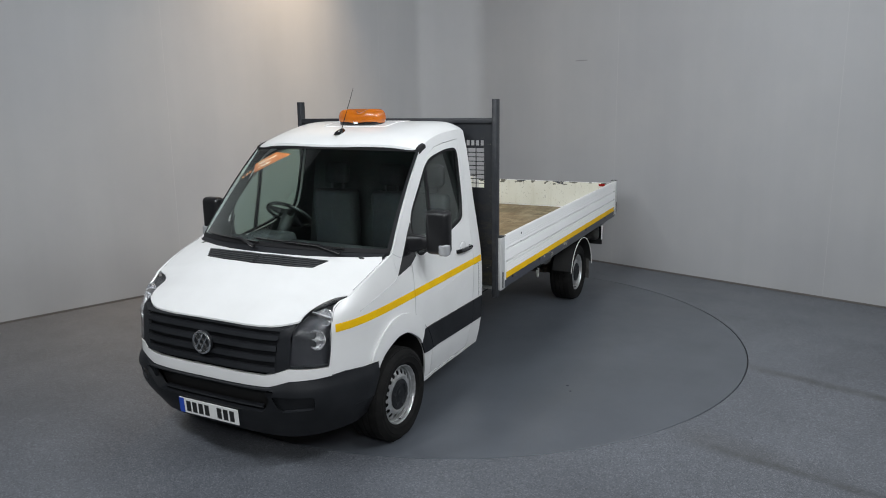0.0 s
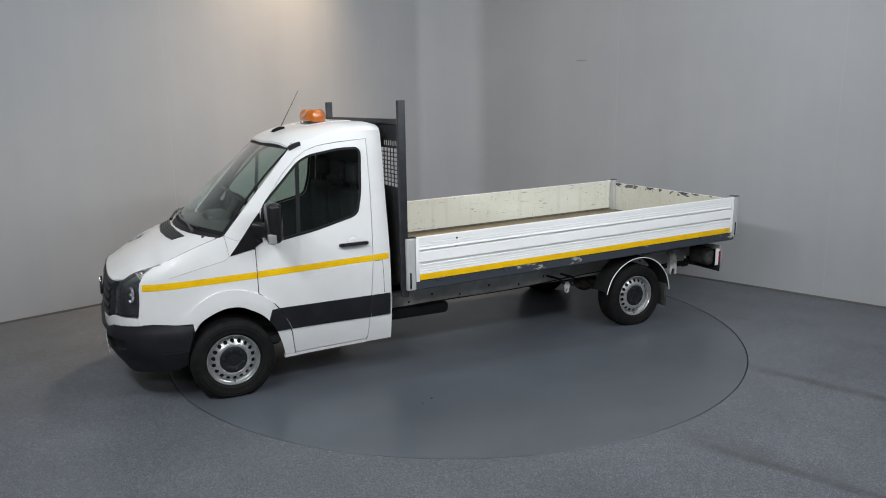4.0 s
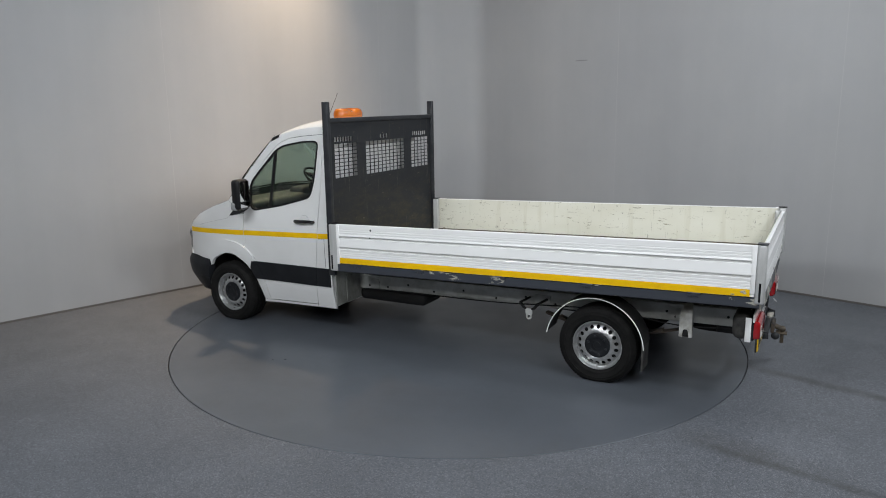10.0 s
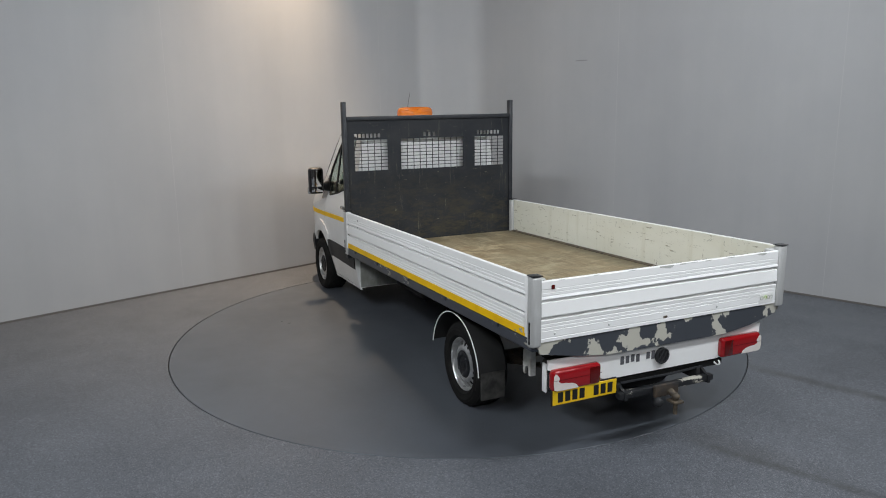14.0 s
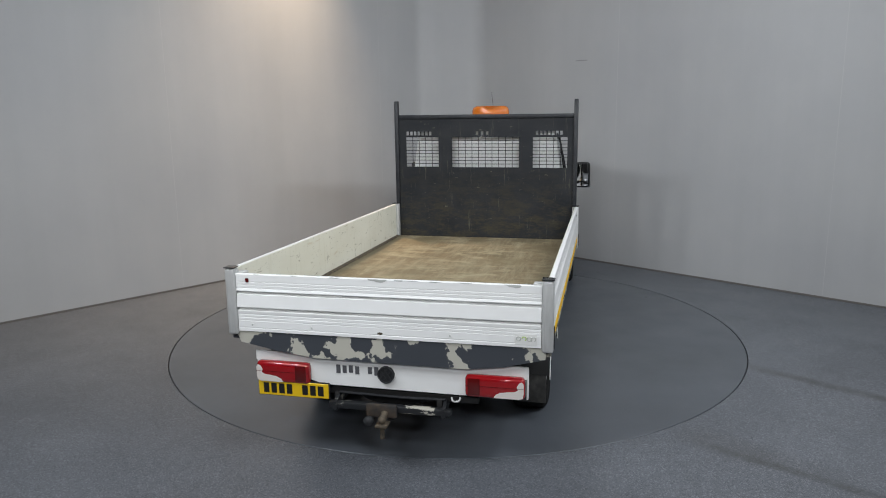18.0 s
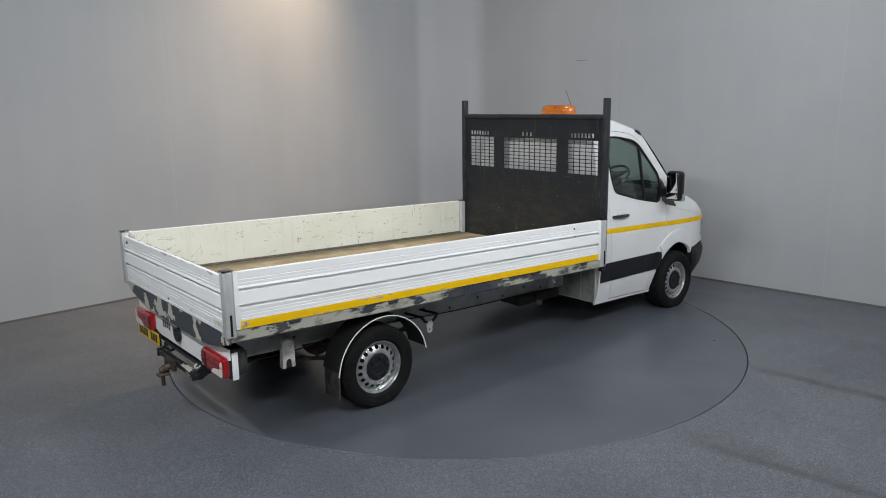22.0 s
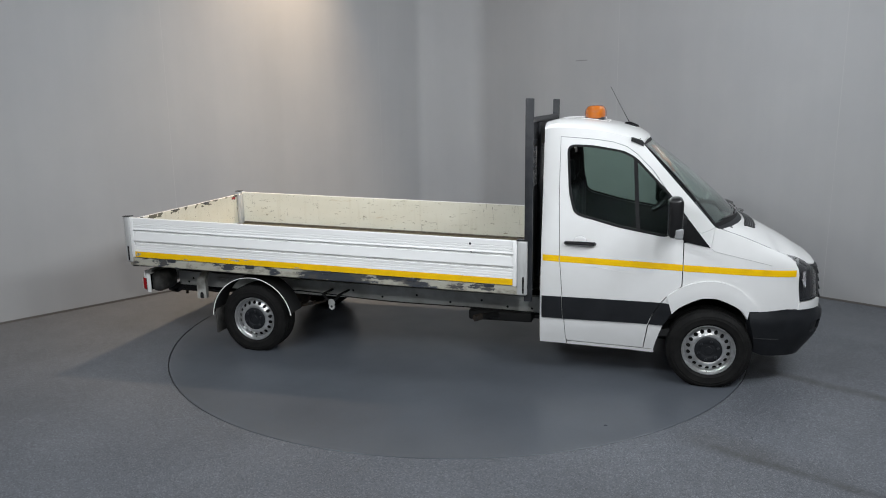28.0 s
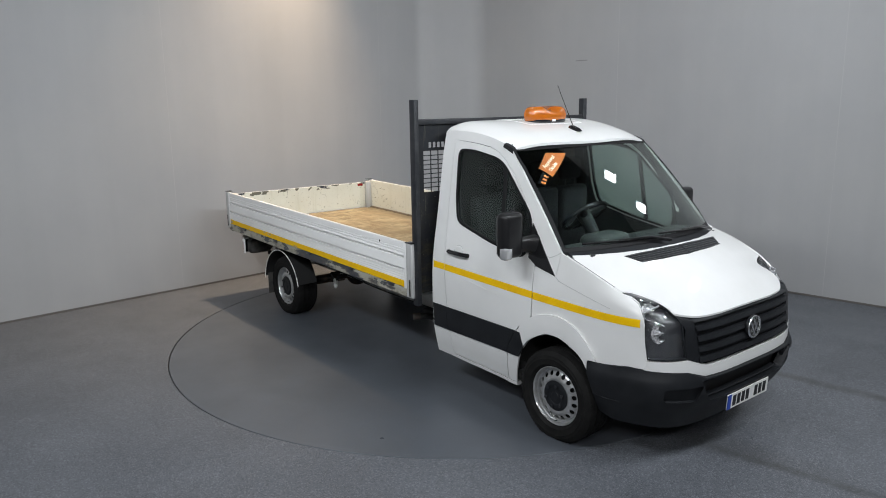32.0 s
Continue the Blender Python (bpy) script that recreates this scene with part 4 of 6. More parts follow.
# scuttle and wipers
vs_ = [-0.97, -0.8, -0.6, -0.4, -0.2, 0, 0.2, 0.4, 0.6, 0.8, 0.97]
bm = bmesh.new()
loops = []
for v in vs_:
    a, q = ws_low(v), ws_low(v)
    h = hood_at(a.x + 0.052, a.y)
    loops.append([a + Vector((-0.01, 0, 0.006)), Vector((a.x + 0.052, a.y, h.z - 0.012)), Vector((a.x + 0.052, a.y, h.z - 0.05)), a + Vector((-0.01, 0, -0.05))])
rings(bm, loops)
part("scuttle", bm, "black_plastic", truck, "black plastic scuttle below the windscreen")
for y0, y1 in ((0.62, -0.12), (-0.08, -0.78)):
    n = 8
    pts = []
    for k in range(n + 1):
        u = y0 + (y1 - y0) * k / n
        pts.append(ws_at(u * 0.94, 0.012 + 0.030 * (k / n), 0.020))
    bm = tubed(pts, 0.008, 6)
    tube(bm, [pts[0] + Vector((0.05, 0, -0.02)), pts[2] + Vector((0.015, 0, 0.012)), pts[5] + Vector((0.008, 0, 0.01))], [0.014, 0.010, 0.007], 8)
    part("wiper", bm, "gloss_black", truck, "black windscreen wiper")

# headlights, grille and bumper
def ring_bar(z, s0, s1, depth, height, off):
    """A bar bent round the front at the height z."""
    n = max(4, int(abs(s1 - s0) / 0.06))
    loops = []
    for k in range(n + 1):
        s = s0 + (s1 - s0) * k / n
        loops.append([nose(s, z - height / 2, off - depth), nose(s, z - height / 2 + 0.006, off), nose(s, z + height / 2 - 0.004, off - 0.006), nose(s, z + height / 2, off - depth)])
    bm = bmesh.new()
    rings(bm, loops)
    return bm


def even(line, n):
    """n + 1 points evenly spaced along a 3D line."""
    L = [0.0]
    for p, q in zip(line, line[1:]):
        L.append(L[-1] + (q - p).length)
    return [Vector([float(np.interp(L[-1] * k / n, L, [p[i] for p in line])) for i in range(3)]) for k in range(n + 1)]


class Lamp:
    """The skin of a headlight, drawn from its inner edge (beside grille and bonnet) to its outer one (beside the wing)."""

    def __init__(self, sign):
        self.sign = sign
        inner = [nose(s_front(y, z), z) for y, z in ((0.664, 0.778), (0.670, 0.85), (0.676, 0.92), (0.683, 0.99), (0.687, 1.04))]
        inner += [hood_at(x, hood_half(x) + 0.002, -0.004) for x in (3.27, 3.25, 3.22, 3.18, 3.14, 3.10, 3.08, 3.06, 3.042, 3.03, 3.02, 3.012)] + [hood_at(3.002, hood_half(3.002), -0.006)]
        pts = ((3.207, 0.772), (3.192, 0.87), (3.187, 0.986), (3.175, 1.05), (3.152, 1.102), (3.117, 1.136), (3.070, 1.166), (3.012, 1.186))
        outer = [nose(s_side(x, z), z) for x, z in pts]
        self.a, self.b = even(inner, 40), even(outer, 40)

    def at(self, u, w, off=0.0):
        k = min(39, int(u * 40))
        f = u * 40 - k
        p, q = self.a[k].lerp(self.a[k + 1], f), self.b[k].lerp(self.b[k + 1], f)
        along = (self.a[k + 1] - self.a[k]).normalized() + (self.b[k + 1] - self.b[k]).normalized()
        n = (q - p).cross(along)
        n = n.normalized() if n.length > 1e-6 else Vector((1, 0, 0))
        if n.x < 0:
            n = -n
        r = p.lerp(q, w) + n * (off + 0.026 * (q - p).length / 0.25 * 4 * w * (1 - w) * min(1.0, (1 - u) * 3))
        return Vector((r.x, self.sign * r.y, r.z))

    def skin(self, u0, u1, w0, w1, off, thick, nu=28, nw=10):
        """A sheet over part of the skin, with a thickness."""
        bm = bmesh.new()
        grid = lambda o: [[bm.verts.new(self.at(u0 + (u1 - u0) * i / nu, w0 + (w1 - w0) * j / nw, o)) for j in range(nw + 1)] for i in range(nu + 1)]
        g, h = grid(off), grid(off - thick)
        for i in range(nu):
            for j in range(nw):
                bm.faces.new((g[i][j], g[i + 1][j], g[i + 1][j + 1], g[i][j + 1]))
                bm.faces.new((h[i][j], h[i][j + 1], h[i + 1][j + 1], h[i + 1][j]))
        for i in range(nu):
            for j in (0, nw):
                bm.faces.new((g[i][j], g[i + 1][j], h[i + 1][j], h[i][j]))
        for j in range(nw):
            for i in (0, nu):
                bm.faces.new((g[i][j], g[i][j + 1], h[i][j + 1], h[i][j]))
        return bm


for sign in (1, -1):
    lamp = Lamp(sign)
    light = part("headlight", lamp.skin(0.0, 0.985, 0.01, 0.99, -0.042, 0.012), "bowl", truck, "tall clear headlight with dark inside")
    pane = part("headlight_lens", lamp.skin(0.004, 0.985, 0.012, 0.988, 0.0, 0.004), "lens", light)
    pane.visible_shadow = False
    for w0, w1, nm in ((0.0, 0.022, "headlight_rim"), (0.978, 1.0, "headlight_rim")):
        part(nm, lamp.skin(0.0, 0.99, w0, w1, 0.001, 0.046, 28, 2), "black_plastic", light)
    part("headlight_rim", lamp.skin(0.0, 0.012, 0.0, 1.0, 0.001, 0.046, 2, 8), "black_plastic", light)
    part("lamp_visor", lamp.skin(0.585, 0.60, 0.10, 0.80, -0.006, 0.03, 2, 8), "slat", light, "thin grey ledge inside the headlight")
    for u, w, r in ((0.60, 0.66, 0.050), (0.30, 0.64, 0.058)):
        c, f = lamp.at(u, w, -0.034), lamp.at(u, w, 0.0)
        ax = ((f - c).normalized() * 0.3 + Vector((0.85, 0, 0.05))).normalized()
        m4 = Matrix.Translation(c) @ ax.to_track_quat("Z", "Y").to_matrix().to_4x4()
        bm = bmesh.new()
        n = 14
        rings(bm, [[m4 @ Vector((rr * math.cos(2 * math.pi * k / n), rr * 1.12 * math.sin(2 * math.pi * k / n), d)) for k in range(n)]
                   for rr, d in ((r * 1.02, -0.006), (r * 1.04, 0.012), (r * 0.96, 0.013), (r * 0.80, -0.004), (r * 0.5, -0.016), (0.012, -0.020))])
        part("reflector", bm, "reflector", light, "faceted bright headlamp reflector", 5)
        bm = bmesh.new()
        bmesh.ops.create_uvsphere(bm, u_segments=12, v_segments=8, radius=r * 0.30, matrix=m4 @ Matrix.Translation((0, 0, 0.0)))
        box(bm, -r, r, -0.004, 0.004, -0.004, 0.012, 0.002, 1, m4)
        part("bulb", bm, "slat", light)

gtop = [(-0.70, 1.064), (-0.66, 1.055), (-0.53, 1.034), (-0.3, 1.030), (0, 1.028), (0.3, 1.030), (0.53, 1.034), (0.66, 1.055), (0.70, 1.064)]
gtop = [(s_front(y, z) if abs(y) < 0.69 else s_front(math.copysign(0.683, y), z), z) for y, z in gtop]
glow_ = [(s_front(0.66, 0.775), 0.775), (s_front(0.50, 0.724), 0.724), (0.2, 0.722), (-0.2, 0.722), (s_front(-0.50, 0.724), 0.724), (s_front(-0.66, 0.775), 0.775)]
grille = part("grille", front_sheet(shrink(gtop + glow_, 0.003), off=-0.022, thick=0.02, step=0.05), "black_plastic", truck, "black plastic radiator grille with four bars")
for sign in (1, -1):
    loop = [(sign * s, z) for s, z in ((0.53, 1.022), (s_front(0.66, 1.040), 1.040), (s_front(0.684, 1.045), 1.045), (s_front(0.673, 0.9), 0.9), (s_front(0.662, 0.78), 0.78), (0.52, 0.733), (0.54, 0.90))]
    part("grille_end", front_sheet(loop, off=0.002, thick=0.03, step=0.05), "black_plastic", grille)
for z in (0.762, 0.832, 0.902, 0.972):
    part("grille_bar", ring_bar(z, -0.535, 0.535, 0.05, 0.040, 0.012), "black_plastic", grille)
part("grille_rim", ring_bar(1.020, -0.53, 0.53, 0.03, 0.018, 0.006), "black_plastic", grille)
# emblem: a plain chrome ring with zigzag bars
def emblem(x, z, r, face, material, back_mat, label):
    bm = bmesh.new()
    bmesh.ops.create_cone(bm, cap_ends=True, segments=40, radius1=r, radius2=r * 0.97, depth=0.014, matrix=pose(x, 0, z) @ pose(0, 0, 0, 0, 90 * face, 0))
    base = part("emblem", bm, back_mat, truck, label)
    bm = bmesh.new()
    n = 48
    tube(bm, [(x + face * 0.012, r * 0.9 * math.cos(2 * math.pi * k / n), z + r * 0.9 * math.sin(2 * math.pi * k / n)) for k in range(n + 1)], r * 0.10, 8, False)
    part("emblem_ring", bm, material, base)
    for a, c in (((-0.62, 0.5), (0.2, -0.75)), ((0.62, 0.5), (-0.2, -0.75)), ((-0.2, 0.75), (0.62, -0.5)), ((0.2, 0.75), (-0.62, -0.5))):
        part("emblem_bar", tubed([(x + face * 0.012, a[0] * r, z + a[1] * r), (x + face * 0.012, c[0] * r, z + c[1] * r)], r * 0.085, 6), material, base)


emblem(nose(0, 0.885).x + 0.022, 0.885, 0.082, 1, "chrome", "black_plastic", "round chrome badge on the grille")
# white band between grille and bumper
up = [(s_side(3.206, 0.762), 0.762), (s_front(0.66, 0.770), 0.770), (s_front(0.50, 0.719), 0.719), (0.2, 0.717)]
dn = [(s_side(3.192, 0.70), 0.701), (s_front(0.66, 0.690), 0.690), (s_front(0.52, 0.645), 0.645), (0.2, 0.640)]
loop = up + [(-s, z) for s, z in reversed(up)] + [(-s, z) for s, z in dn] + list(reversed(dn))
part("front_panel", front_sheet(loop, off=0.004, thick=0.03, step=0.04), "white", truck, "white painted band below the grille")
# bumper
bt = [(s_side(2.80, 0.66), 0.678), (s_side(2.94, 0.68), 0.685), (s_side(3.1, 0.70), 0.705), (s_side(3.2, 0.7), 0.697), (s_front(0.66, 0.686), 0.686), (s_front(0.52, 0.641), 0.641), (0.2, 0.636)]
bb = [(s_side(2.80, 0.62), 0.60), (s_side(2.86, 0.32), 0.32), (s_side(2.95, 0.29), 0.285), (s_side(3.15, 0.26), 0.27), (0.6, 0.25), (0.2, 0.245)]
loop = bt + [(-s, z) for s, z in reversed(bt)] + [(-s, z) for s, z in bb] + list(reversed(bb))
mouth = rounded([(-0.53, 0.630), (0.53, 0.630), (0.43, 0.466), (-0.43, 0.466)], 0.03)
fogs = [rounded([(s * 0.50, 0.592), (s * 0.80, 0.585), (s * 0.80, 0.495), (s * 0.56, 0.482)], 0.03) for s in (1, -1)]
ledge = lambda z: float(np.interp(z, [0.24, 0.36, 0.47, 0.60, 0.635, 0.66, 0.70], [-0.01, 0.014, 0.034, 0.036, 0.030, 0.014, 0.006]))
bumper = part("front_bumper", sheet(loop, lambda u, v: nose(u, v, ledge(v)), [mouth, *fogs], 0.032, 0.06, lambda u, v, t: nose(u, v, ledge(v) - t)), "black_plastic", truck, "unpainted black plastic front bumper")
part("lower_grille", front_sheet([(-0.56, 0.66), (0.56, 0.66), (0.48, 0.44), (-0.48, 0.44)], off=-0.05, thick=0.02, step=0.08), "under", bumper)
for z in (0.487,):
    part("lower_bar", ring_bar(z, -0.42, 0.42, 0.04, 0.018, 0.0), "black_plastic", bumper)
for s in (1, -1):
    part("fog_recess", front_sheet([(s * 0.46, 0.61), (s * 0.84, 0.61), (s * 0.84, 0.47), (s * 0.50, 0.46)], off=0.015, thick=0.02, step=0.08), "black_plastic", bumper)
    bm = bmesh.new()
    rings(bm, [[nose(s * u, 0.470, 0.030), nose(s * u, 0.470, -0.03), nose(s * u, 0.475 + 0.055 * g, -0.03), nose(s * u, 0.480 + 0.012 * g, 0.026)] for u, g in ((0.53, 0.2), (0.60, 0.6), (0.68, 0.9), (0.75, 1.0), (0.82, 1.0))])
    part("fog_ledge", bm, "black_plastic", bumper)
    part("bumper_crease", tubed([nose(s * s_side(x, 0.47), 0.455 + 0.03 * (2.97 - x), ledge(0.47) - 0.001) for x in (2.84, 2.90, 2.97, 3.03)], 0.003, 6), "black_plastic", bumper)


def plate(name, x, y0, y1, z0, z1, face, material, label, blue=False, tilt=0.0):
    """A number plate with plain bars where its characters stand."""
    m4 = pose(x, (y0 + y1) / 2, (z0 + z1) / 2, 0, tilt, 0)
    w, h = abs(y1 - y0), z1 - z0
    bm = boxed(-0.004, 0.004, -w / 2, w / 2, -h / 2, h / 2, 0.002, 1, m4)
    base = part(name, bm, material, truck, label)
    right = -1 if face < 0 else 1
    edge = -w / 2 * right
    if blue:
        part("plate_band", boxed(face * 0.0035, face * 0.0056, *sorted((edge, edge + right * 0.045)), -h / 2 + 0.002, h / 2 - 0.002, 0, 1, m4), "plate_blue", base)
    start = 0.06 if blue else 0.03
    room = w - start - 0.025
    for k in range(8):
        if k == 4:
            continue
        a = edge + right * (start + room * (k + 0.12) / 8)
        c = edge + right * (start + room * (k + 0.82) / 8)
        part("plate_bar", boxed(face * 0.0035, face * 0.0058, *sorted((a, c)), -h * 0.34, h * 0.34, 0, 1, m4), "plate_ink", base)
    return base


plate("number_plate", 3.452, -0.27, 0.27, 0.335, 0.448, 1, "plate_white", "white front number plate with dark bars", True, 4)

# beacon and aerial
bm = bmesh.new()
loops = []
for f, dz in ((0.80, 0.0), (0.93, 0.004), (0.98, 0.025), (1.0, 0.045), (0.985, 0.066), (0.93, 0.088), (0.83, 0.106), (0.66, 0.118), (0.45, 0.122), (0.2, 0.123)):
    loops.append([(1.455 + x * f, y * (0.5 + 0.5 * f), 2.272 + dz - 0.034 * max(0.0, 1 - (y / 0.12) ** 2) ** 1.3 * min(1.0, dz / 0.1) ** 2) for x, y in stadium_loop(0.105, 0.228, 48, 2.5)])
rings(bm, loops)
beacon = part("beacon", bm, "amber", truck, "low amber beacon bar on the cab roof", 60)
bm = bmesh.new()
rings(bm, [[(1.455 + x * f, y * f, z) for x, y in stadium_loop(0.10, 0.215)] for f, z in ((0.92, 2.245), (0.98, 2.265), (0.98, 2.283))])
part("beacon_base", bm, "gloss_black", beacon)
part("beacon_label", boxed(1.555, 1.559, -0.02, 0.02, 2.268, 2.285), "white_ink", beacon)
bm = bmesh.new()
rings(bm, [[(1.80 + x * f - k * 0.012, y * f, z) for x, y in stadium_loop(0.07, 0.032, 20, 2.2)] for k, (f, z) in enumerate(((1.0, 2.188), (0.95, 2.207), (0.7, 2.222), (0.35, 2.236)))])
aerial = part("aerial", bm, "gloss_black", truck, "black roof aerial with a thin raked whip")
part("whip", tubed([(1.775, 0.003, 2.225), (1.70, 0.004, 2.36), (1.588, 0.008, 2.566)], [0.0045, 0.003, 0.002], 6), "gloss_black", aerial)

# cab inside
bm = boxed(2.24, 2.70, -0.82, 0.82, 0.75, 1.375, 0.07, 4)
box(bm, 2.26, 2.50, -0.48, -0.10, 1.20, 1.44, 0.06, 3)
box(bm, 2.18, 2.40, -0.12, 0.22, 0.8, 1.28, 0.04, 3)
dash = part("dashboard", bm, "dash", truck, "grey plastic dashboard")
bm = bmesh.new()
c, ax = Vector((2.16, -0.28, 1.545)), Vector((-0.62, 0, 0.78)).normalized()
e1 = Vector((0, 1, 0))
e2 = ax.cross(e1)
tube(bm, [c + (e1 * math.cos(2 * math.pi * k / 32) + e2 * math.sin(2 * math.pi * k / 32)) * 0.185 for k in range(33)], 0.015, 8, False)
wheel_ = part("steering_wheel", bm, "gloss_black", truck, "black steering wheel on the driver's side")
bm = bmesh.new()
for a in (0, 130, 230):
    tube(bm, [c, c + (e1 * math.cos(radians(a + 90)) + e2 * math.sin(radians(a + 90))) * 0.19], [0.04, 0.014], 8)
tube(bm, [c + ax * 0.02, c - ax * 0.28], [0.06, 0.035], 12)
part("spoke_hub", bm, "interior", wheel_)
for y0, y1 in ((-0.68, -0.20), (-0.04, 0.35), (0.36, 0.75)):
    yc, w = (y0 + y1) / 2, (y1 - y0) / 2 - 0.01
    seat = part("seat", boxed(1.30, 1.82, yc - w, yc + w, 0.85, 1.02, 0.05, 3), "cloth", truck, "charcoal cloth cab seat")
    part("seat_back", boxed(1.20, 1.34, yc - w, yc + w, 0.98, 1.66, 0.05, 3), "cloth", seat)
    part("headrest", boxed(1.20, 1.30, yc - 0.13, yc + 0.13, 1.71, 1.91, 0.045, 3), "cloth", seat)
    part("headrest_post", boxed(1.245, 1.258, yc - 0.07, yc - 0.055, 1.62, 1.74), "dark_steel", seat)
    part("headrest_post", boxed(1.245, 1.258, yc + 0.055, yc + 0.07, 1.62, 1.74), "dark_steel", seat)
part("seat_base", boxed(1.2, 1.75, -0.75, 0.8, 0.45, 0.85, 0.03), "interior", truck)

# windscreen sticker
def on_screen(loop, off):
    return sheet(loop, lambda u, v: ws_at(u, v, off), (), 0.05, 0.001, lambda u, v, t: ws_at(u, v, off - t))


sticker = part("sticker", on_screen([(-0.56, 0.85), (-0.36, 0.83), (-0.65, 0.62), (-0.68, 0.665), (-0.72, 0.71)], -0.010), "orange", truck, "orange dealer sticker on the windscreen")
part("sticker_foot", on_screen([(-0.705, 0.672), (-0.675, 0.645), (-0.745, 0.56), (-0.80, 0.575)], -0.010), "gloss_black", sticker, "dark lower part of the sticker with orange shapes")
for k in range(3):
    u, v = -0.775 + 0.026 * k, 0.578 + 0.026 * k
    part("sticker_mark", on_screen([(u, v), (u + 0.014, v + 0.014), (u + 0.040, v - 0.006), (u + 0.026, v - 0.020)], -0.0085), "orange", sticker)
for word, u0, v0 in (("Approved", -0.668, 0.700), ("Dealer", -0.632, 0.668)):
    data = bpy.data.curves.new("sticker_text", "FONT")
    data.body, data.size, data.extrude = word, 0.046, 0.0004
    ob = new("sticker_text", data)
    ob.data.materials.append(M["white_ink"])
    ob.parent = sticker
    o, du, dv = ws_at(u0, v0, -0.008), ws_at(u0 + 0.01, v0, -0.008), ws_at(u0, v0 + 0.01, -0.008)
    a, bvec = (du - o).normalized(), (dv - o).normalized()
    xa = (a * 0.81 + bvec * 0.58).normalized()
    na = a.cross(bvec).normalized()
    mt = Matrix((xa, na.cross(xa), na)).transposed().to_4x4()
    mt.translation = o
    ob.matrix_local = mt

# wheels
def disc_holes(s):
    """The pierced wheel disc, as a sheet across y."""
    n = 48
    circ = lambda r, cx=0.0, cz=0.0, k=n: [(cx + r * math.cos(2 * math.pi * i / k), cz + r * math.sin(2 * math.pi * i / k)) for i in range(k)]
    holes = [circ(0.0175, 0.1655 * math.cos(2 * math.pi * (i + 0.5) / 18), 0.1655 * math.sin(2 * math.pi * (i + 0.5) / 18), 12) for i in range(18)]
    dish = lambda r: float(np.interp(r, [0, 0.105, 0.116, 0.124, 0.136, 0.147, 0.156, 0.178, 0.186, 0.19], [0.0, 0.0, 0.010, 0.013, 0.012, 0.005, 0.0, -0.012, -0.022, -0.026]))
    return sheet(circ(0.189), lambda u, v: Vector((u, s * dish(math.hypot(u, v)), v)), holes, 0.0135, 0.005, lambda u, v, t: Vector((u, s * (dish(math.hypot(u, v)) - t), v)))


TYRE = 0.350


def wheel(x, sign, z, name_label):
    hub = part("wheel", bmesh_tyre(sign, z), "tyre", truck, name_label, 30)
    hub.location = (x, sign * 0.942, z)
    bm = bmesh.new()
    lathe_y(bm, [(0.2195, 0.020), (0.2235, 0.014), (0.217, 0.002), (0.208, -0.016), (0.198, -0.10), (0.190, -0.10), (0.188, -0.030), (0.197, -0.030), (0.1985, -0.012), (0.204, -0.008), (0.2065, 0.004), (0.2095, 0.015), (0.2145, 0.021)], 0, 0, 64, 0, sign)
    part("rim", bm, "rim", hub, "silver painted steel rim", 40)
    part("wheel_disc", disc_holes(sign), "rim", hub, "silver steel wheel disc with a ring of holes", 32)
    bm = bmesh.new()
    lathe_y(bm, [(0.0005, 0.020), (0.030, 0.020), (0.034, 0.016), (0.060, 0.014), (0.066, 0.018), (0.098, 0.018), (0.112, 0.012), (0.116, 0.004), (0.116, -0.004), (0.0005, -0.004)], 0, 0, 44, 0, sign)
    cap = part("hub_cap", bm, "black_plastic", hub, "dark plastic hub cap")
    for k in range(6):
        a = 2 * math.pi * k / 6 + 0.3
        bm = bmesh.new()
        lathe_y(bm, [(0.0005, 0.033), (0.010, 0.033), (0.013, 0.022), (0.0005, 0.022)], 0.082 * math.cos(a), 0.082 * math.sin(a), 8, -0.006, sign)
        part("wheel_bolt", bm, "dark_steel", cap)
    bm = bmesh.new()
    lathe_y(bm, [(0.196, -0.16), (0.196, -0.06), (0.0005, -0.06), (0.0005, -0.16)], 0, 0, 32, 0, sign)
    part("brake_drum", bm, "under", hub)
    part("tyre_valve", tubed([(0.0, sign * -0.010, -0.198), (0.0, sign * 0.012, -0.193)], 0.004, 6), "gloss_black", hub)


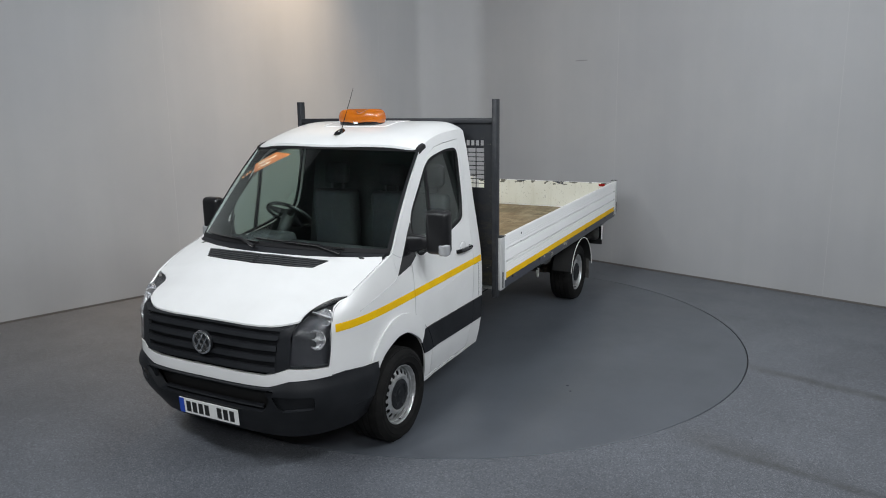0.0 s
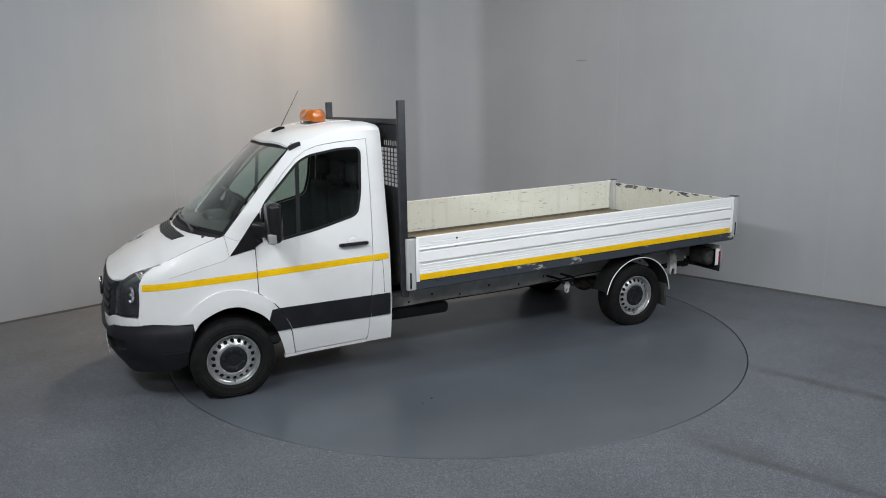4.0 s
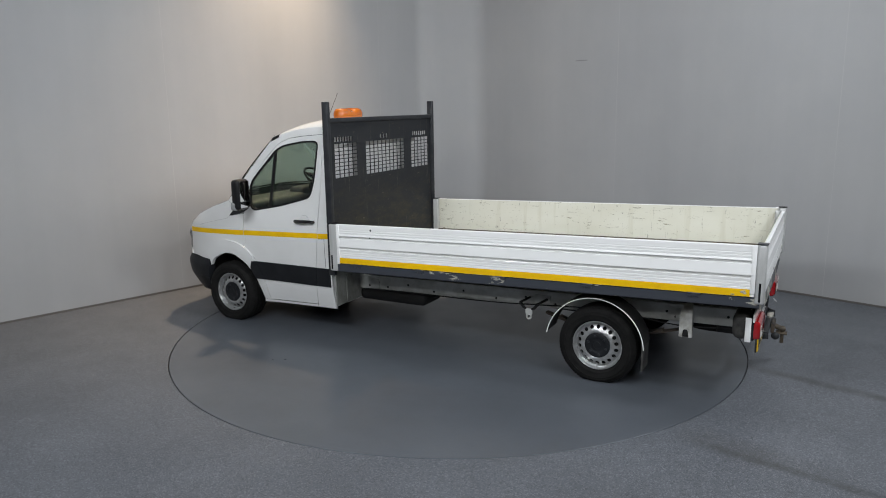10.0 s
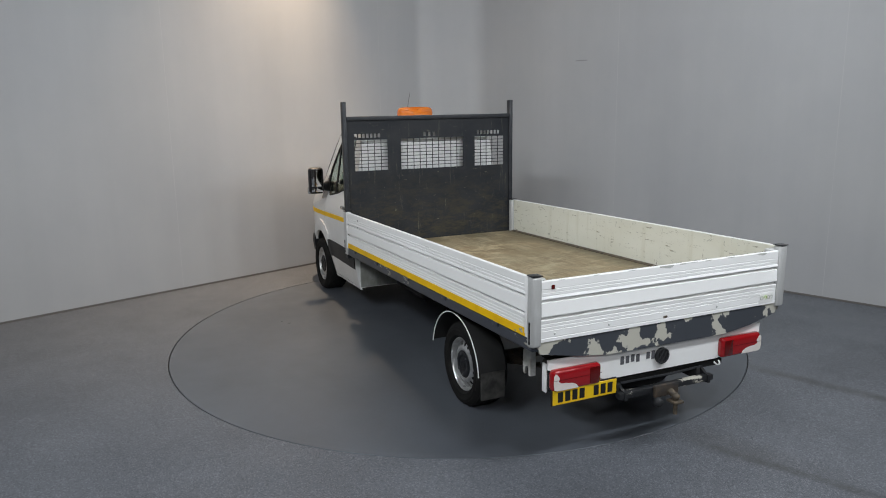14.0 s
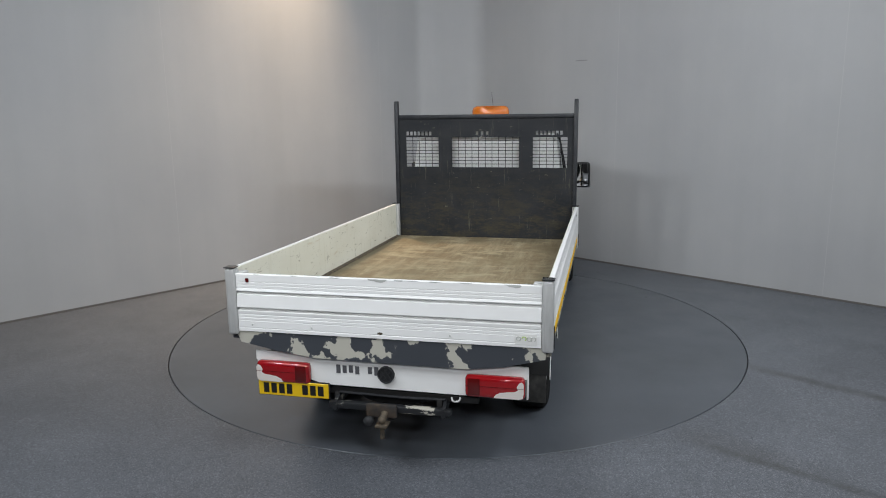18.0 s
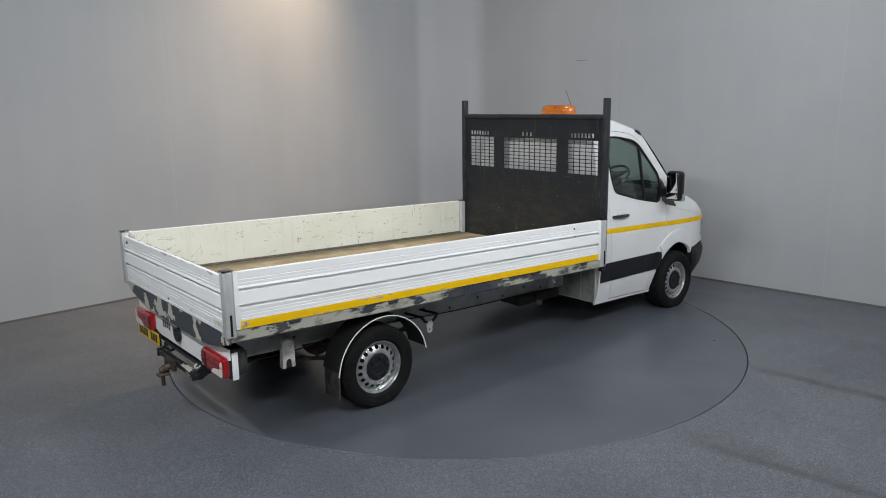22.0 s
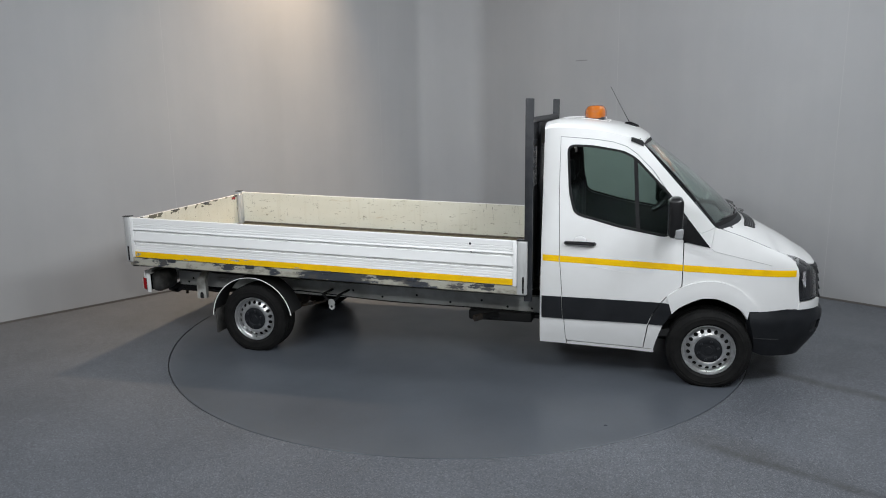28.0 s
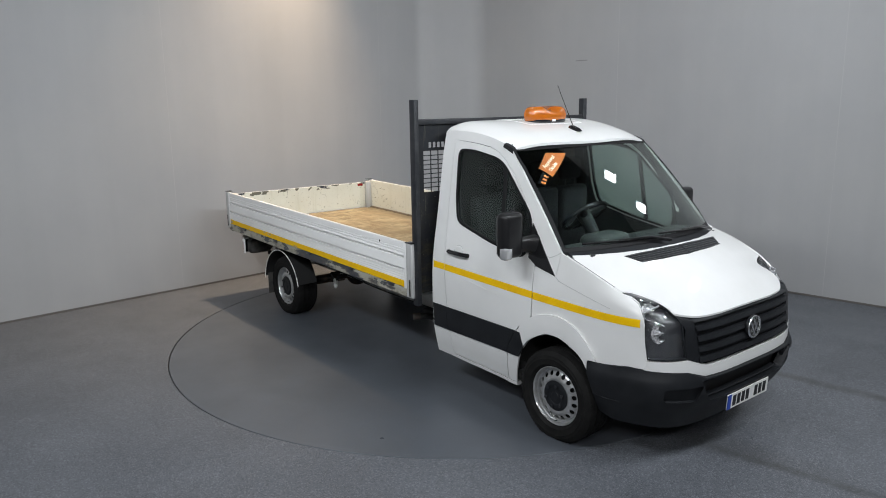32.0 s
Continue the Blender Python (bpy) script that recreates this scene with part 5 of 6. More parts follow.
def bmesh_tyre(sign, z):
    """A tyre with tread grooves, raised rings on its wall and a flat where it stands."""
    bm = bmesh.new()
    prof = [(0.218, 0.014), (0.228, 0.026), (0.240, 0.037), (0.243, 0.0405), (0.247, 0.0405), (0.250, 0.040), (0.272, 0.0465), (0.282, 0.0470), (0.284, 0.0495), (0.287, 0.0495), (0.289, 0.0465), (0.304, 0.043), (0.307, 0.0445), (0.310, 0.042), (0.325, 0.033), (0.339, 0.020), (0.347, 0.008)]
    prof += [(0.350, 0.0), (0.350, -0.035), (0.342, -0.038), (0.342, -0.046), (0.350, -0.049), (0.350, -0.088), (0.342, -0.091), (0.342, -0.099), (0.350, -0.102), (0.350, -0.14), (0.342, -0.143), (0.342, -0.151), (0.349, -0.154), (0.347, -0.19)]
    prof += [(0.325, -0.22), (0.29, -0.234), (0.245, -0.225), (0.205, -0.20), (0.198, -0.05)]
    lathe_y(bm, prof, 0, 0, 80, 0, sign)
    for k in range(80):
        m4 = Matrix.Rotation(-2 * math.pi * (k + 0.5) / 80, 4, "Y")
        box(bm, 0.326, 0.3450, *sorted((sign * 0.020, sign * -0.006)), -0.0075, 0.0075, 0, 1, m4)
    for v in bm.verts:
        low = -(z - 0.002)
        if v.co.z < low:
            v.co.z = low
        elif v.co.z < low + 0.08 and abs(v.co.x) < 0.2:
            v.co.y += sign * 0.006 * (1 - (v.co.z - low) / 0.08) if v.co.y * sign > 0.01 else 0.0
    return bm


for x in (2.505, -1.815):
    for sign in (1, -1):
        wheel(x, sign, 0.325 if x > 0 else 0.328, "black tyred road wheel with a silver steel rim")

# ---- load bed: it rises towards the tail ----
lift = lambda x: 0.0255 * (0.86 - x)
F0, R0, TX = 0.865, -3.06, -3.118


def board_profile(y, z):
    """The ribbed outside of a dropside board: (outwards, up)."""
    p = [(0.0, 0.0), (0.0, 0.020), (-0.003, 0.024), (0.0, 0.028), (0.0, 0.072), (-0.003, 0.075), (0.0, 0.078), (0.0, 0.094), (-0.003, 0.097), (0.0, 0.100), (0.0, 0.116), (-0.003, 0.119), (0.0, 0.122), (0.003, 0.143),
         (0.001, 0.147), (-0.022, 0.149), (-0.022, 0.164), (0.004, 0.168), (0.007, 0.172), (0.003, 0.22), (0.0, 0.258), (-0.003, 0.261), (-0.022, 0.263), (-0.022, 0.278), (0.003, 0.282), (0.005, 0.286),
         (0.0, 0.300), (-0.003, 0.303), (0.0, 0.306), (0.0, 0.322), (-0.003, 0.325), (0.0, 0.328), (0.0, 0.344), (-0.003, 0.347), (0.0, 0.350), (0.0, 0.398), (-0.004, 0.402)]
    return [(y + a, z + c) for a, c in p]


def marks(name, places, material, parent, label):
    for m4, sx, sz in places:
        part(name, boxed(-sx, sx, -0.002, 0.002, -sz, sz, 0.0015, 1, m4), material, parent, label)


for sign in (1, -1):
    prof = board_profile(1.098, 0.846) + [(1.072, 1.248), (1.072, 0.846)]
    bm = bmesh.new()
    extrude_x(bm, [(sign * y, z) for y, z in prof], [R0, F0], lift)
    side = part("side_board", bm, "board", truck, "white ribbed aluminium dropside board", 25)
    bm = bmesh.new()
    extrude_x(bm, [(sign * y, z) for y, z in ((1.071, 0.862), (1.071, 1.243), (1.064, 1.243), (1.064, 0.862))], [R0 + 0.005, -2.2, -1.3, -0.4, F0 - 0.005], lift)
    part("side_lining", bm, "lining", side, "cream inner face, scuffed and scratched")
    bm = bmesh.new()
    extrude_x(bm, [(sign * y, z) for y, z in ((1.0985, 0.848), (1.1015, 0.848), (1.1015, 0.904), (1.0985, 0.904))], [R0 + 0.03, F0 - 0.01], lift)
    part("yellow_stripe", bm, "yellow_worn", side, "scuffed yellow reflective tape")
    for k, (x, z, w, h) in enumerate(((R0 + 0.075, 0.880, 0.030, 0.016), (R0 + 0.15, 0.858, 0.022, 0.006)) if sign > 0 else
                                     ((R0 + 0.065, 0.876, 0.034, 0.020), (-2.02, 0.893, 0.055, 0.006), (-1.90, 0.886, 0.06, 0.010), (-1.78, 0.895, 0.03, 0.005), (-1.24, 0.858, 0.04, 0.006), (-2.45, 0.860, 0.03, 0.005))):
        r = random.Random(k + 11)
        pts = [(x + w * r.uniform(0.5, 1.15) * math.cos(2 * math.pi * j / 12), z + h * r.uniform(0.5, 1.15) * math.sin(2 * math.pi * j / 12)) for j in range(12)]
        bm = sheet(pts, lambda u, v: Vector((u, sign * 1.1022, max(v, 0.8485) + lift(u))), (), 0.2, 0.001, lambda u, v, t: Vector((u, sign * 1.1012, max(v, 0.8485) + lift(u))))
        part("tape_wear", bm, "tape_bare", side, "bare scuffed patch in the tape")
    for x, z in ((0.45, 1.20), (0.46, 1.13)):
        bm = bmesh.new()
        lathe_y(bm, [(0.0005, 0.004), (0.008, 0.003), (0.011, 0.0), (0.0005, 0.0)], x, z + lift(x), 10, sign * 1.098, sign)
        part("bolt_head", bm, "dark_steel", side)
    # posts at both ends
    for x0, x1, z0, z1, nm in ((R0 - 0.075, R0 - 0.004, 0.79, 1.255, "rear_post"), (F0 + 0.003, F0 + 0.095, 0.76, 1.250, "front_post")):
        zz = lift((x0 + x1) / 2)
        post = part(nm, boxed(x0, x1, *sorted((sign * 1.035, sign * 1.108)), z0 + zz, z1 + zz, 0.016, 3), "alu", truck, "grey aluminium corner post")
        part("post_cap", boxed(x0 - 0.003, x1 + 0.003, *sorted((sign * 1.032, sign * 1.111)), z1 + zz + 0.001, z1 + zz + 0.008, 0.003), "gloss_black", post, "black plastic cap")
        xc = (x0 + x1) / 2 + (0.012 if x0 > 0 else -0.0)
        part("post_latch", boxed(xc - 0.008, xc + 0.008, *sorted((sign * 1.106, sign * 1.114)), z0 + zz + 0.02, z0 + zz + 0.17, 0.004), "gloss_black", post, "black latch slot")
        if x0 < 0:
            part("inner_post", boxed(TX + 0.036, TX + 0.085, *sorted((sign * 0.975, sign * 1.063)), 0.93, 1.33, 0.012, 3), "alu", post)
        part("post_flange", boxed(*((x1, x1 + 0.035) if x0 < 0 else (x0 - 0.035, x0)), *sorted((sign * 1.096, sign * 1.104)), z0 + zz + 0.08, z1 + zz - 0.004, 0.002), "board", post)
    # rail under the boards
    bm = bmesh.new()
    extrude_x(bm, [(sign * y, z) for y, z in ((1.085, 0.756), (1.092, 0.764), (1.092, 0.836), (1.085, 0.842), (1.03, 0.842), (1.03, 0.826), (1.076, 0.822), (1.076, 0.772), (1.03, 0.768), (1.03, 0.756))], [R0 - 0.04, -2, -1, 0, F0 + 0.06], lift)
    rail = part("side_rail", bm, "rail" if sign > 0 else "rail_worn", truck, "dark steel bed rail with chipped paint")
    for x in (-2.62, -1.75, -0.95, -0.1, 0.62):
        z = 0.80 + lift(x)
        bm = boxed(x - 0.045, x + 0.045, *sorted((sign * 1.088, sign * 1.100)), z + 0.012, z + 0.05, 0.005)
        tube(bm, [(x - 0.05, sign * 1.098, z + 0.042), (x + 0.05, sign * 1.098, z + 0.042)], 0.008, 8)
        part("hinge", bm, "rail", rail)

# tailboard
bm = bmesh.new()
prof = board_profile(0.0, 0.918) + [(-0.026, 1.32), (-0.026, 0.918)]
rings(bm, [[(TX - o, y, z) for o, z in prof] for y in (-1.032, 0, 1.032)])
tail = part("tailboard", bm, "board", truck, "white ribbed tailboard with chipped top edge", 25)
rnd = random.Random(5)
part("corner_sticker", boxed(TX + 0.035, TX + 0.037, 0.86, 0.945, 1.272, 1.305), "red", tail, "worn red sticker inside the corner")
part("tail_lining", boxed(TX + 0.027, TX + 0.034, -1.03, 1.03, 0.965, 1.316), "lining", tail, "cream inner face with chipped paint")


def chip(y, z, w, h, seed, x, face=-1):
    """A flake of bare grey metal with a ragged edge."""
    r = random.Random(seed)
    pts = []
    for k in range(14):
        a = 2 * math.pi * k / 14
        f = r.uniform(0.55, 1.1)
        pts.append((y + w * f * math.cos(a), z + h * f * math.sin(a)))
    return sheet(pts, lambda u, v: Vector((x, u, min(v, 1.3195))), (), 0.2, 0.001, lambda u, v, t: Vector((x - face * t, u, min(v, 1.3195))))


for k, (y, w, h) in enumerate(((0.02, 0.075, 0.022), (-0.35, 0.05, 0.010), (-0.86, 0.06, 0.024), (0.32, 0.05, 0.006), (0.62, 0.03, 0.006), (-0.55, 0.05, 0.007), (0.88, 0.03, 0.005), (-0.12, 0.04, 0.012), (-0.2, 0.06, 0.006))):
    part("paint_chip", chip(y, 1.320, w, h, k, TX - 0.0012), "chassis", tail)
for k in range(10):
    y = -0.95 + 0.21 * k + rnd.uniform(-0.05, 0.05)
    w, h = rnd.uniform(0.02, 0.11), rnd.uniform(0.012, 0.045)
    part("paint_chip", chip(y, 1.315, w, h, 40 + k, TX + 0.0352, 1), "rail" if k % 3 == 0 else "flake", tail)
for k in range(16):
    y = rnd.uniform(-0.97, 0.97)
    part("paint_chip", chip(y, 1.308 - rnd.uniform(0, 0.03), rnd.uniform(0.012, 0.05), rnd.uniform(0.006, 0.018), 80 + k, TX + 0.0356, 1), "flake", tail)
for y, z in ((0.02, 0.957), (0.02, 0.951)):
    part("rust_mark", chip(y, z, 0.022, 0.007, 77, TX - 0.0015), "rust", tail)
for y in (0.93, 0.5, -0.45, -0.97):
    bm = bmesh.new()
    bmesh.ops.create_cone(bm, cap_ends=True, segments=10, radius1=0.008, radius2=0.006, depth=0.006, matrix=pose(TX - 0.002, y, 0.965) @ pose(0, 0, 0, 0, -90, 0))
    part("bolt_head", bm, "chassis", tail)
part("reflector", boxed(TX - 0.004, TX - 0.001, 0.938, 0.960, 1.264, 1.292, 0.005, 2), "red_dark", tail, "small red sticker")
part("maker_label", boxed(TX - 0.003, TX - 0.0005, -1.005, -0.865, 0.935, 1.005, 0.001, 1), "plate_white", tail, "small white label with a coloured mark")
for k, (y, mt) in enumerate(((-0.89, "chassis"), (-0.925, "green"), (-0.957, "chassis"), (-0.985, "chassis"))):
    bm = bmesh.new()
    n = 16
    tube(bm, [(TX - 0.004, y + 0.013 * math.cos(2 * math.pi * j / n), 0.975 + 0.013 * math.sin(2 * math.pi * j / n)) for j in range(n + (1 if k % 2 == 0 else -4))], 0.003, 5)
    part("label_mark", bm, mt, tail)
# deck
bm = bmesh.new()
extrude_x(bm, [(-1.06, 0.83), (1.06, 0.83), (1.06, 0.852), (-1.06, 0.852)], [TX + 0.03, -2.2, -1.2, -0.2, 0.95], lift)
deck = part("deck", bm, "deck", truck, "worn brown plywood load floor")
for sign in (1, -1):
    bm = bmesh.new()
    extrude_x(bm, [(sign * y, z) for y, z in ((1.063, 0.853), (1.035, 0.853), (1.035, 0.859), (1.06, 0.872))], [TX + 0.04, 0.95], lift)
    part("deck_edge", bm, "rust", deck, "grimy metal edging of the load floor")

# headboard with three mesh windows
HX = 0.965
pl, dp = flat_x(HX)
wins = [(0.548, 0.943, 1.692, 2.040, 5, 9), (-0.410, 0.384, 1.688, 2.040, 10, 9), (-0.963, -0.569, 1.686, 2.036, 5, 9)]
holes = [[(a, c), (b_, c), (b_, d), (a, d)] for a, b_, c, d, _, _ in wins]
for y0, n, step in ((0.94, 7, -0.046), (0.10, 3, -0.06), (-0.60, 7, -0.046)):
    for k in range(n):
        a = y0 + step * k
        holes.append([(a - 0.030, 2.063), (a, 2.063), (a, 2.108), (a - 0.030, 2.108)])
headboard = part("headboard", sheet([(-1.035, 0.80), (1.035, 0.80), (1.035, 2.258), (-1.035, 2.258)], pl, holes, 0.25, 0.004, dp), "headboard", truck, "dark scuffed steel headboard with three mesh windows")
for a, b_, c, d, nv, nh in wins:
    for k in range(1, nv):
        y = a + (b_ - a) * k / nv
        part("mesh_bar", boxed(HX - 0.006, HX + 0.002, y - 0.003, y + 0.003, c, d), "dark_steel", headboard)
    for k in range(1, nh):
        z = c + (d - c) * k / nh
        part("mesh_bar", boxed(HX - 0.004, HX + 0.004, a, b_, z - 0.0035, z + 0.0035), "dark_steel", headboard)
for sign in (1, -1):
    part("headboard_post", boxed(HX - 0.035, HX + 0.035, *sorted((sign * 1.032, sign * 1.078)), 0.70, 2.463, 0.006), "dark_steel", truck, "upright square steel post of the headboard")
part("headboard_bar", boxed(HX - 0.025, HX + 0.025, -1.03, 1.03, 2.256, 2.302, 0.006), "dark_steel", truck, "steel bar along the top of the headboard")
for y in (0.47, -0.49):
    part("headboard_rib", boxed(HX + 0.003, HX + 0.03, y - 0.04, y + 0.04, 0.80, 2.25, 0.004), "dark_steel", truck)

# rear end
loop = [(-1.06, 0.912), (1.06, 0.912), (1.03, 0.835), (0.75, 0.782), (0.5, 0.750), (-0.55, 0.742), (-0.8, 0.775), (-1.06, 0.838)]
pl, dp = flat_x(TX + 0.01)
part("rear_apron", sheet(loop, pl, (), 0.15, -0.02, dp), "apron", truck, "dark rear apron with flaking paint")
pl, dp = flat_x(TX + 0.05)
loop = [(-0.95, 0.765), (0.945, 0.765), (0.945, 0.70), (0.50, 0.565), (0.45, 0.552), (-0.5, 0.545), (-0.6, 0.55), (-0.95, 0.69)]
panel = part("rear_panel", sheet(loop, pl, (), 0.15, -0.012, dp), "board", truck, "white rear cross panel with hand-drawn marks")
emblem(TX + 0.04, 0.655, 0.058, -1, "dash", "dark_steel", "round dark badge on the rear panel")
for k in range(8):
    if k == 4:
        continue
    y = 0.355 - 0.045 * k
    part("pen_mark", boxed(TX + 0.046, TX + 0.0495, y - 0.028, y, 0.640 + 0.004 * (k % 3), 0.700 - 0.004 * (k % 2)), "grey_ink", panel)
for sign in (1, -1):
    bm = boxed(TX + 0.004, TX + 0.075, *sorted((sign * 0.54, sign * 0.932)), 0.550, 0.702, 0.030, 5)
    lamp = part("tail_light", bm, "red", truck, "red tail light patched with white tape")
    part("lamp_corner", boxed(TX + 0.0005, TX + 0.0042, *sorted((sign * 0.562, sign * 0.640)), 0.572, 0.684, 0.003), "red_dark", lamp, "darker red end of the lens")
    part("lamp_seam", boxed(TX + 0.001, TX + 0.006, *sorted((sign * 0.545, sign * 0.927)), 0.6335, 0.6355), "red_dark", lamp)
    part("lamp_base", boxed(TX + 0.050, TX + 0.08, *sorted((sign * 0.532, sign * 0.934)), 0.543, 0.712, 0.014, 3), "gloss_black", lamp)
    edge = 0.925
    pts = [(sign * y, z) for y, z in ((edge - 0.005, 0.572), (edge, 0.60), (edge, 0.665), (edge - 0.012, 0.682), (edge - 0.030, 0.672), (edge - 0.045, 0.645), (edge - 0.036, 0.625), (edge - 0.060, 0.612), (edge - 0.10, 0.608), (edge - 0.15, 0.600), (edge - 0.18, 0.585), (edge - 0.195, 0.562), (edge - 0.03, 0.562))]
    part("tape_patch", sheet(pts, lambda u, v: Vector((TX + 0.0025, u, v)), (), 0.2, 0.002, lambda u, v, t: Vector((TX + 0.0045, u, v))), "tape", lamp, "torn white tape over the broken lens")
    part("light_bracket", boxed(TX + 0.072, TX + 0.117, *sorted((sign * 0.935, sign * 0.948)), 0.535, 0.735, 0.004), "board", truck, "pale bracket beside the tail light")
    part("light_box", boxed(TX + 0.085, TX + 0.22, *sorted((sign * 0.60, sign * 0.915)), 0.530, 0.745, 0.06, 4), "dusty", truck)
rear_plate = plate("number_plate", TX + 0.02, 0.408, 0.922, 0.458, 0.562, -1, "plate_yellow", "yellow rear number plate with dark bars")
part("plate_backing", boxed(TX + 0.0245, TX + 0.038, 0.402, 0.928, 0.452, 0.568, 0.002), "under", rear_plate, "black plastic plate holder")
# tow bar
bm = boxed(TX - 0.015, TX + 0.04, -0.45, 0.40, 0.408, 0.456, 0.012)
tow = part("tow_bar", bm, "tow_paint", truck, "black tow bar with chipped paint")
for y in (-0.36, 0.36):
    part("tow_arm", boxed(TX + 0.045, TX + 0.40, y - 0.02, y + 0.02, 0.41, 0.50, 0.01), "under", tow)
part("cross_beam", boxed(TX + 0.08, TX + 0.13, -0.62, 0.62, 0.475, 0.525, 0.008), "under", truck, "black cross beam behind the tow bar")
part("cross_pipe", tubed([(TX + 0.06, -0.40, 0.500), (TX + 0.055, -0.1, 0.494), (TX + 0.06, 0.34, 0.500)], 0.009, 8), "dark_steel", tow)
for y in (-0.40, 0.35):
    bm = bmesh.new()
    rings(bm, [[(TX + dx, yy, z) for dx, z in ((-0.022, 0.400), (0.05, 0.395), (0.13, 0.44), (0.13, 0.50), (0.07, 0.50), (0.02, 0.466), (-0.018, 0.458))] for yy in (y - 0.012, y + 0.012)])
    part("tow_bracket", bm, "tow_paint", tow, "black steel side plate of the tow bar")
part("tow_plate", boxed(TX - 0.05, TX - 0.02, -0.09, 0.12, 0.385, 0.475, 0.01), "axle", tow)
bm = bmesh.new()
tube(bm, [(TX - 0.05, -0.01, 0.42), (TX - 0.10, -0.01, 0.40), (TX - 0.11, -0.01, 0.37), (TX - 0.11, -0.01, 0.33), (TX - 0.11, -0.01, 0.27)], [0.024, 0.024, 0.018, 0.015, 0.016], 12)
bmesh.ops.create_uvsphere(bm, u_segments=16, v_segments=10, radius=0.028, matrix=pose(TX - 0.11, -0.01, 0.40))
box(bm, TX - 0.15, TX - 0.06, -0.05, 0.03, 0.355, 0.372, 0.004)
part("tow_hook", bm, "rust", tow, "grimy brown tow hitch")
bm = bmesh.new()
bmesh.ops.create_uvsphere(bm, u_segments=16, v_segments=10, radius=0.035, matrix=pose(TX - 0.06, 0.10, 0.36))
part("tow_socket", bm, "dash", tow)
part("tow_cable", tubed(curve_through([(TX + 0.0, -0.455, 0.545), (TX - 0.02, -0.470, 0.528), (TX - 0.01, -0.505, 0.528), (TX + 0.01, -0.510, 0.545)], 5), 0.006, 6), "alu", tow)

# rear mudguards, flaps and brackets
for sign in (1, -1):
    bm = bmesh.new()
    loops = []
    for k in range(25):
        a = radians(12 + 160 * k / 24)
        c, r = (-1.80, 0.335), 0.43
        p = lambda rr, y: (c[0] + rr * math.cos(a), sign * y, c[1] + rr * math.sin(a))
        loops.append([p(r, 0.79), p(r, 1.025), p(r + 0.008, 1.025), p(r + 0.008, 0.79)])
    rings(bm, loops)
    guard = part("mudguard", bm, "under", truck, "black plastic rear mudguard with a white edge")
    edge = [(-1.80 + 0.434 * math.cos(radians(10 + 166 * k / 30)), sign * 1.028, 0.335 + 0.434 * math.sin(radians(10 + 166 * k / 30))) for k in range(31)]
    part("guard_edge", tubed(edge, 0.005, 6), "white_ink", guard)
    flap = part("mud_flap", boxed(-2.225, -2.208, *sorted((sign * 0.79, sign * 1.0)), 0.165, 0.42, 0.006), "dusty", truck, "black rubber mud flap")
    # support brackets under the bed
    fork = [(-2.575, 0.455), (-2.547, 0.45), (-2.543, 0.505), (-2.531, 0.52), (-2.510, 0.52), (-2.498, 0.505), (-2.494, 0.45), (-2.466, 0.455)]
    fork += [(-2.469, 0.60), (-2.473, 0.66), (-2.490, 0.715), (-2.510, 0.73), (-2.540, 0.73), (-2.556, 0.715), (-2.569, 0.66)]
    bend = lambda v: 0.775 - 0.10 * max(0.0, (v - 0.62) / 0.11) ** 2
    bm = sheet(fork, lambda u, v: Vector((u, sign * bend(v), v)), (), 0.03, 0.045, lambda u, v, t: Vector((u, sign * (bend(v) - t), v)))
    bracket = part("guard_bracket", bm, "pale_iron", truck, "pale forked bracket under the load bed")
    # black block fills the slot as the hollow's shade
    part("bracket_hollow_shade", boxed(-2.543, -2.498, *sorted((sign * 0.735, sign * 0.765)), 0.452, 0.528, 0.004), "under", bracket, "black block drawn as the bracket's shaded hollow")
    bm = bmesh.new()
    bx, by = -1.075, 0.71
    box(bm, bx - 0.036, bx + 0.036, *sorted((sign * (by - 0.012), sign * (by + 0.012))), 0.448, 0.51, 0.012)
    tube(bm, [(bx + 0.021 * math.cos(2 * math.pi * k / 14), sign * by, 0.43 + 0.024 * math.sin(2 * math.pi * k / 14)) for k in range(15)], 0.011, 6, False)
    tube(bm, [(bx - 0.035, sign * by, 0.497), (bx + 0.035, sign * by, 0.497)], 0.010, 8)
    hook = part("side_bracket", bm, "chassis", truck, "grey ring bracket below the bed rail")
    bm = bmesh.new()
    for px in (bx - 0.09, bx + 0.09):
        tube(bm, [(px, sign * by, 0.56), (px + (bx - px) * 0.4, sign * by, 0.515), (bx + (px - bx) * 0.3, sign * by, 0.50)], [0.016, 0.014, 0.012], 8)
        tube(bm, [(px, sign * by, 0.56), (px, sign * 0.46, 0.545)], 0.012, 8)
    part("bracket_arm", bm, "under", hook)
    # frame rails
    bm = bmesh.new()
    extrude_x(bm, [(sign * y, z) for y, z in ((0.46, 0.425), (0.46, 0.572), (0.455, 0.577), (0.39, 0.577), (0.39, 0.567), (0.45, 0.567), (0.45, 0.43), (0.39, 0.43), (0.39, 0.42), (0.455, 0.42))], [-3.0, -2, -1, 0, 1.05, 2.4], lambda x: 0.021 * (1.0 - x))
    chassis_rail = part("frame_rail", bm, "chassis", truck, "grey steel chassis rail")
    bm = bmesh.new()
    extrude_x(bm, [(sign * y, z) for y, z in ((0.455, 0.66), (0.455, 0.75), (0.40, 0.75), (0.40, 0.66))], [R0, 0.93], lift)
    part("bed_bearer", bm, "under", truck, "dark bearer under the load bed")
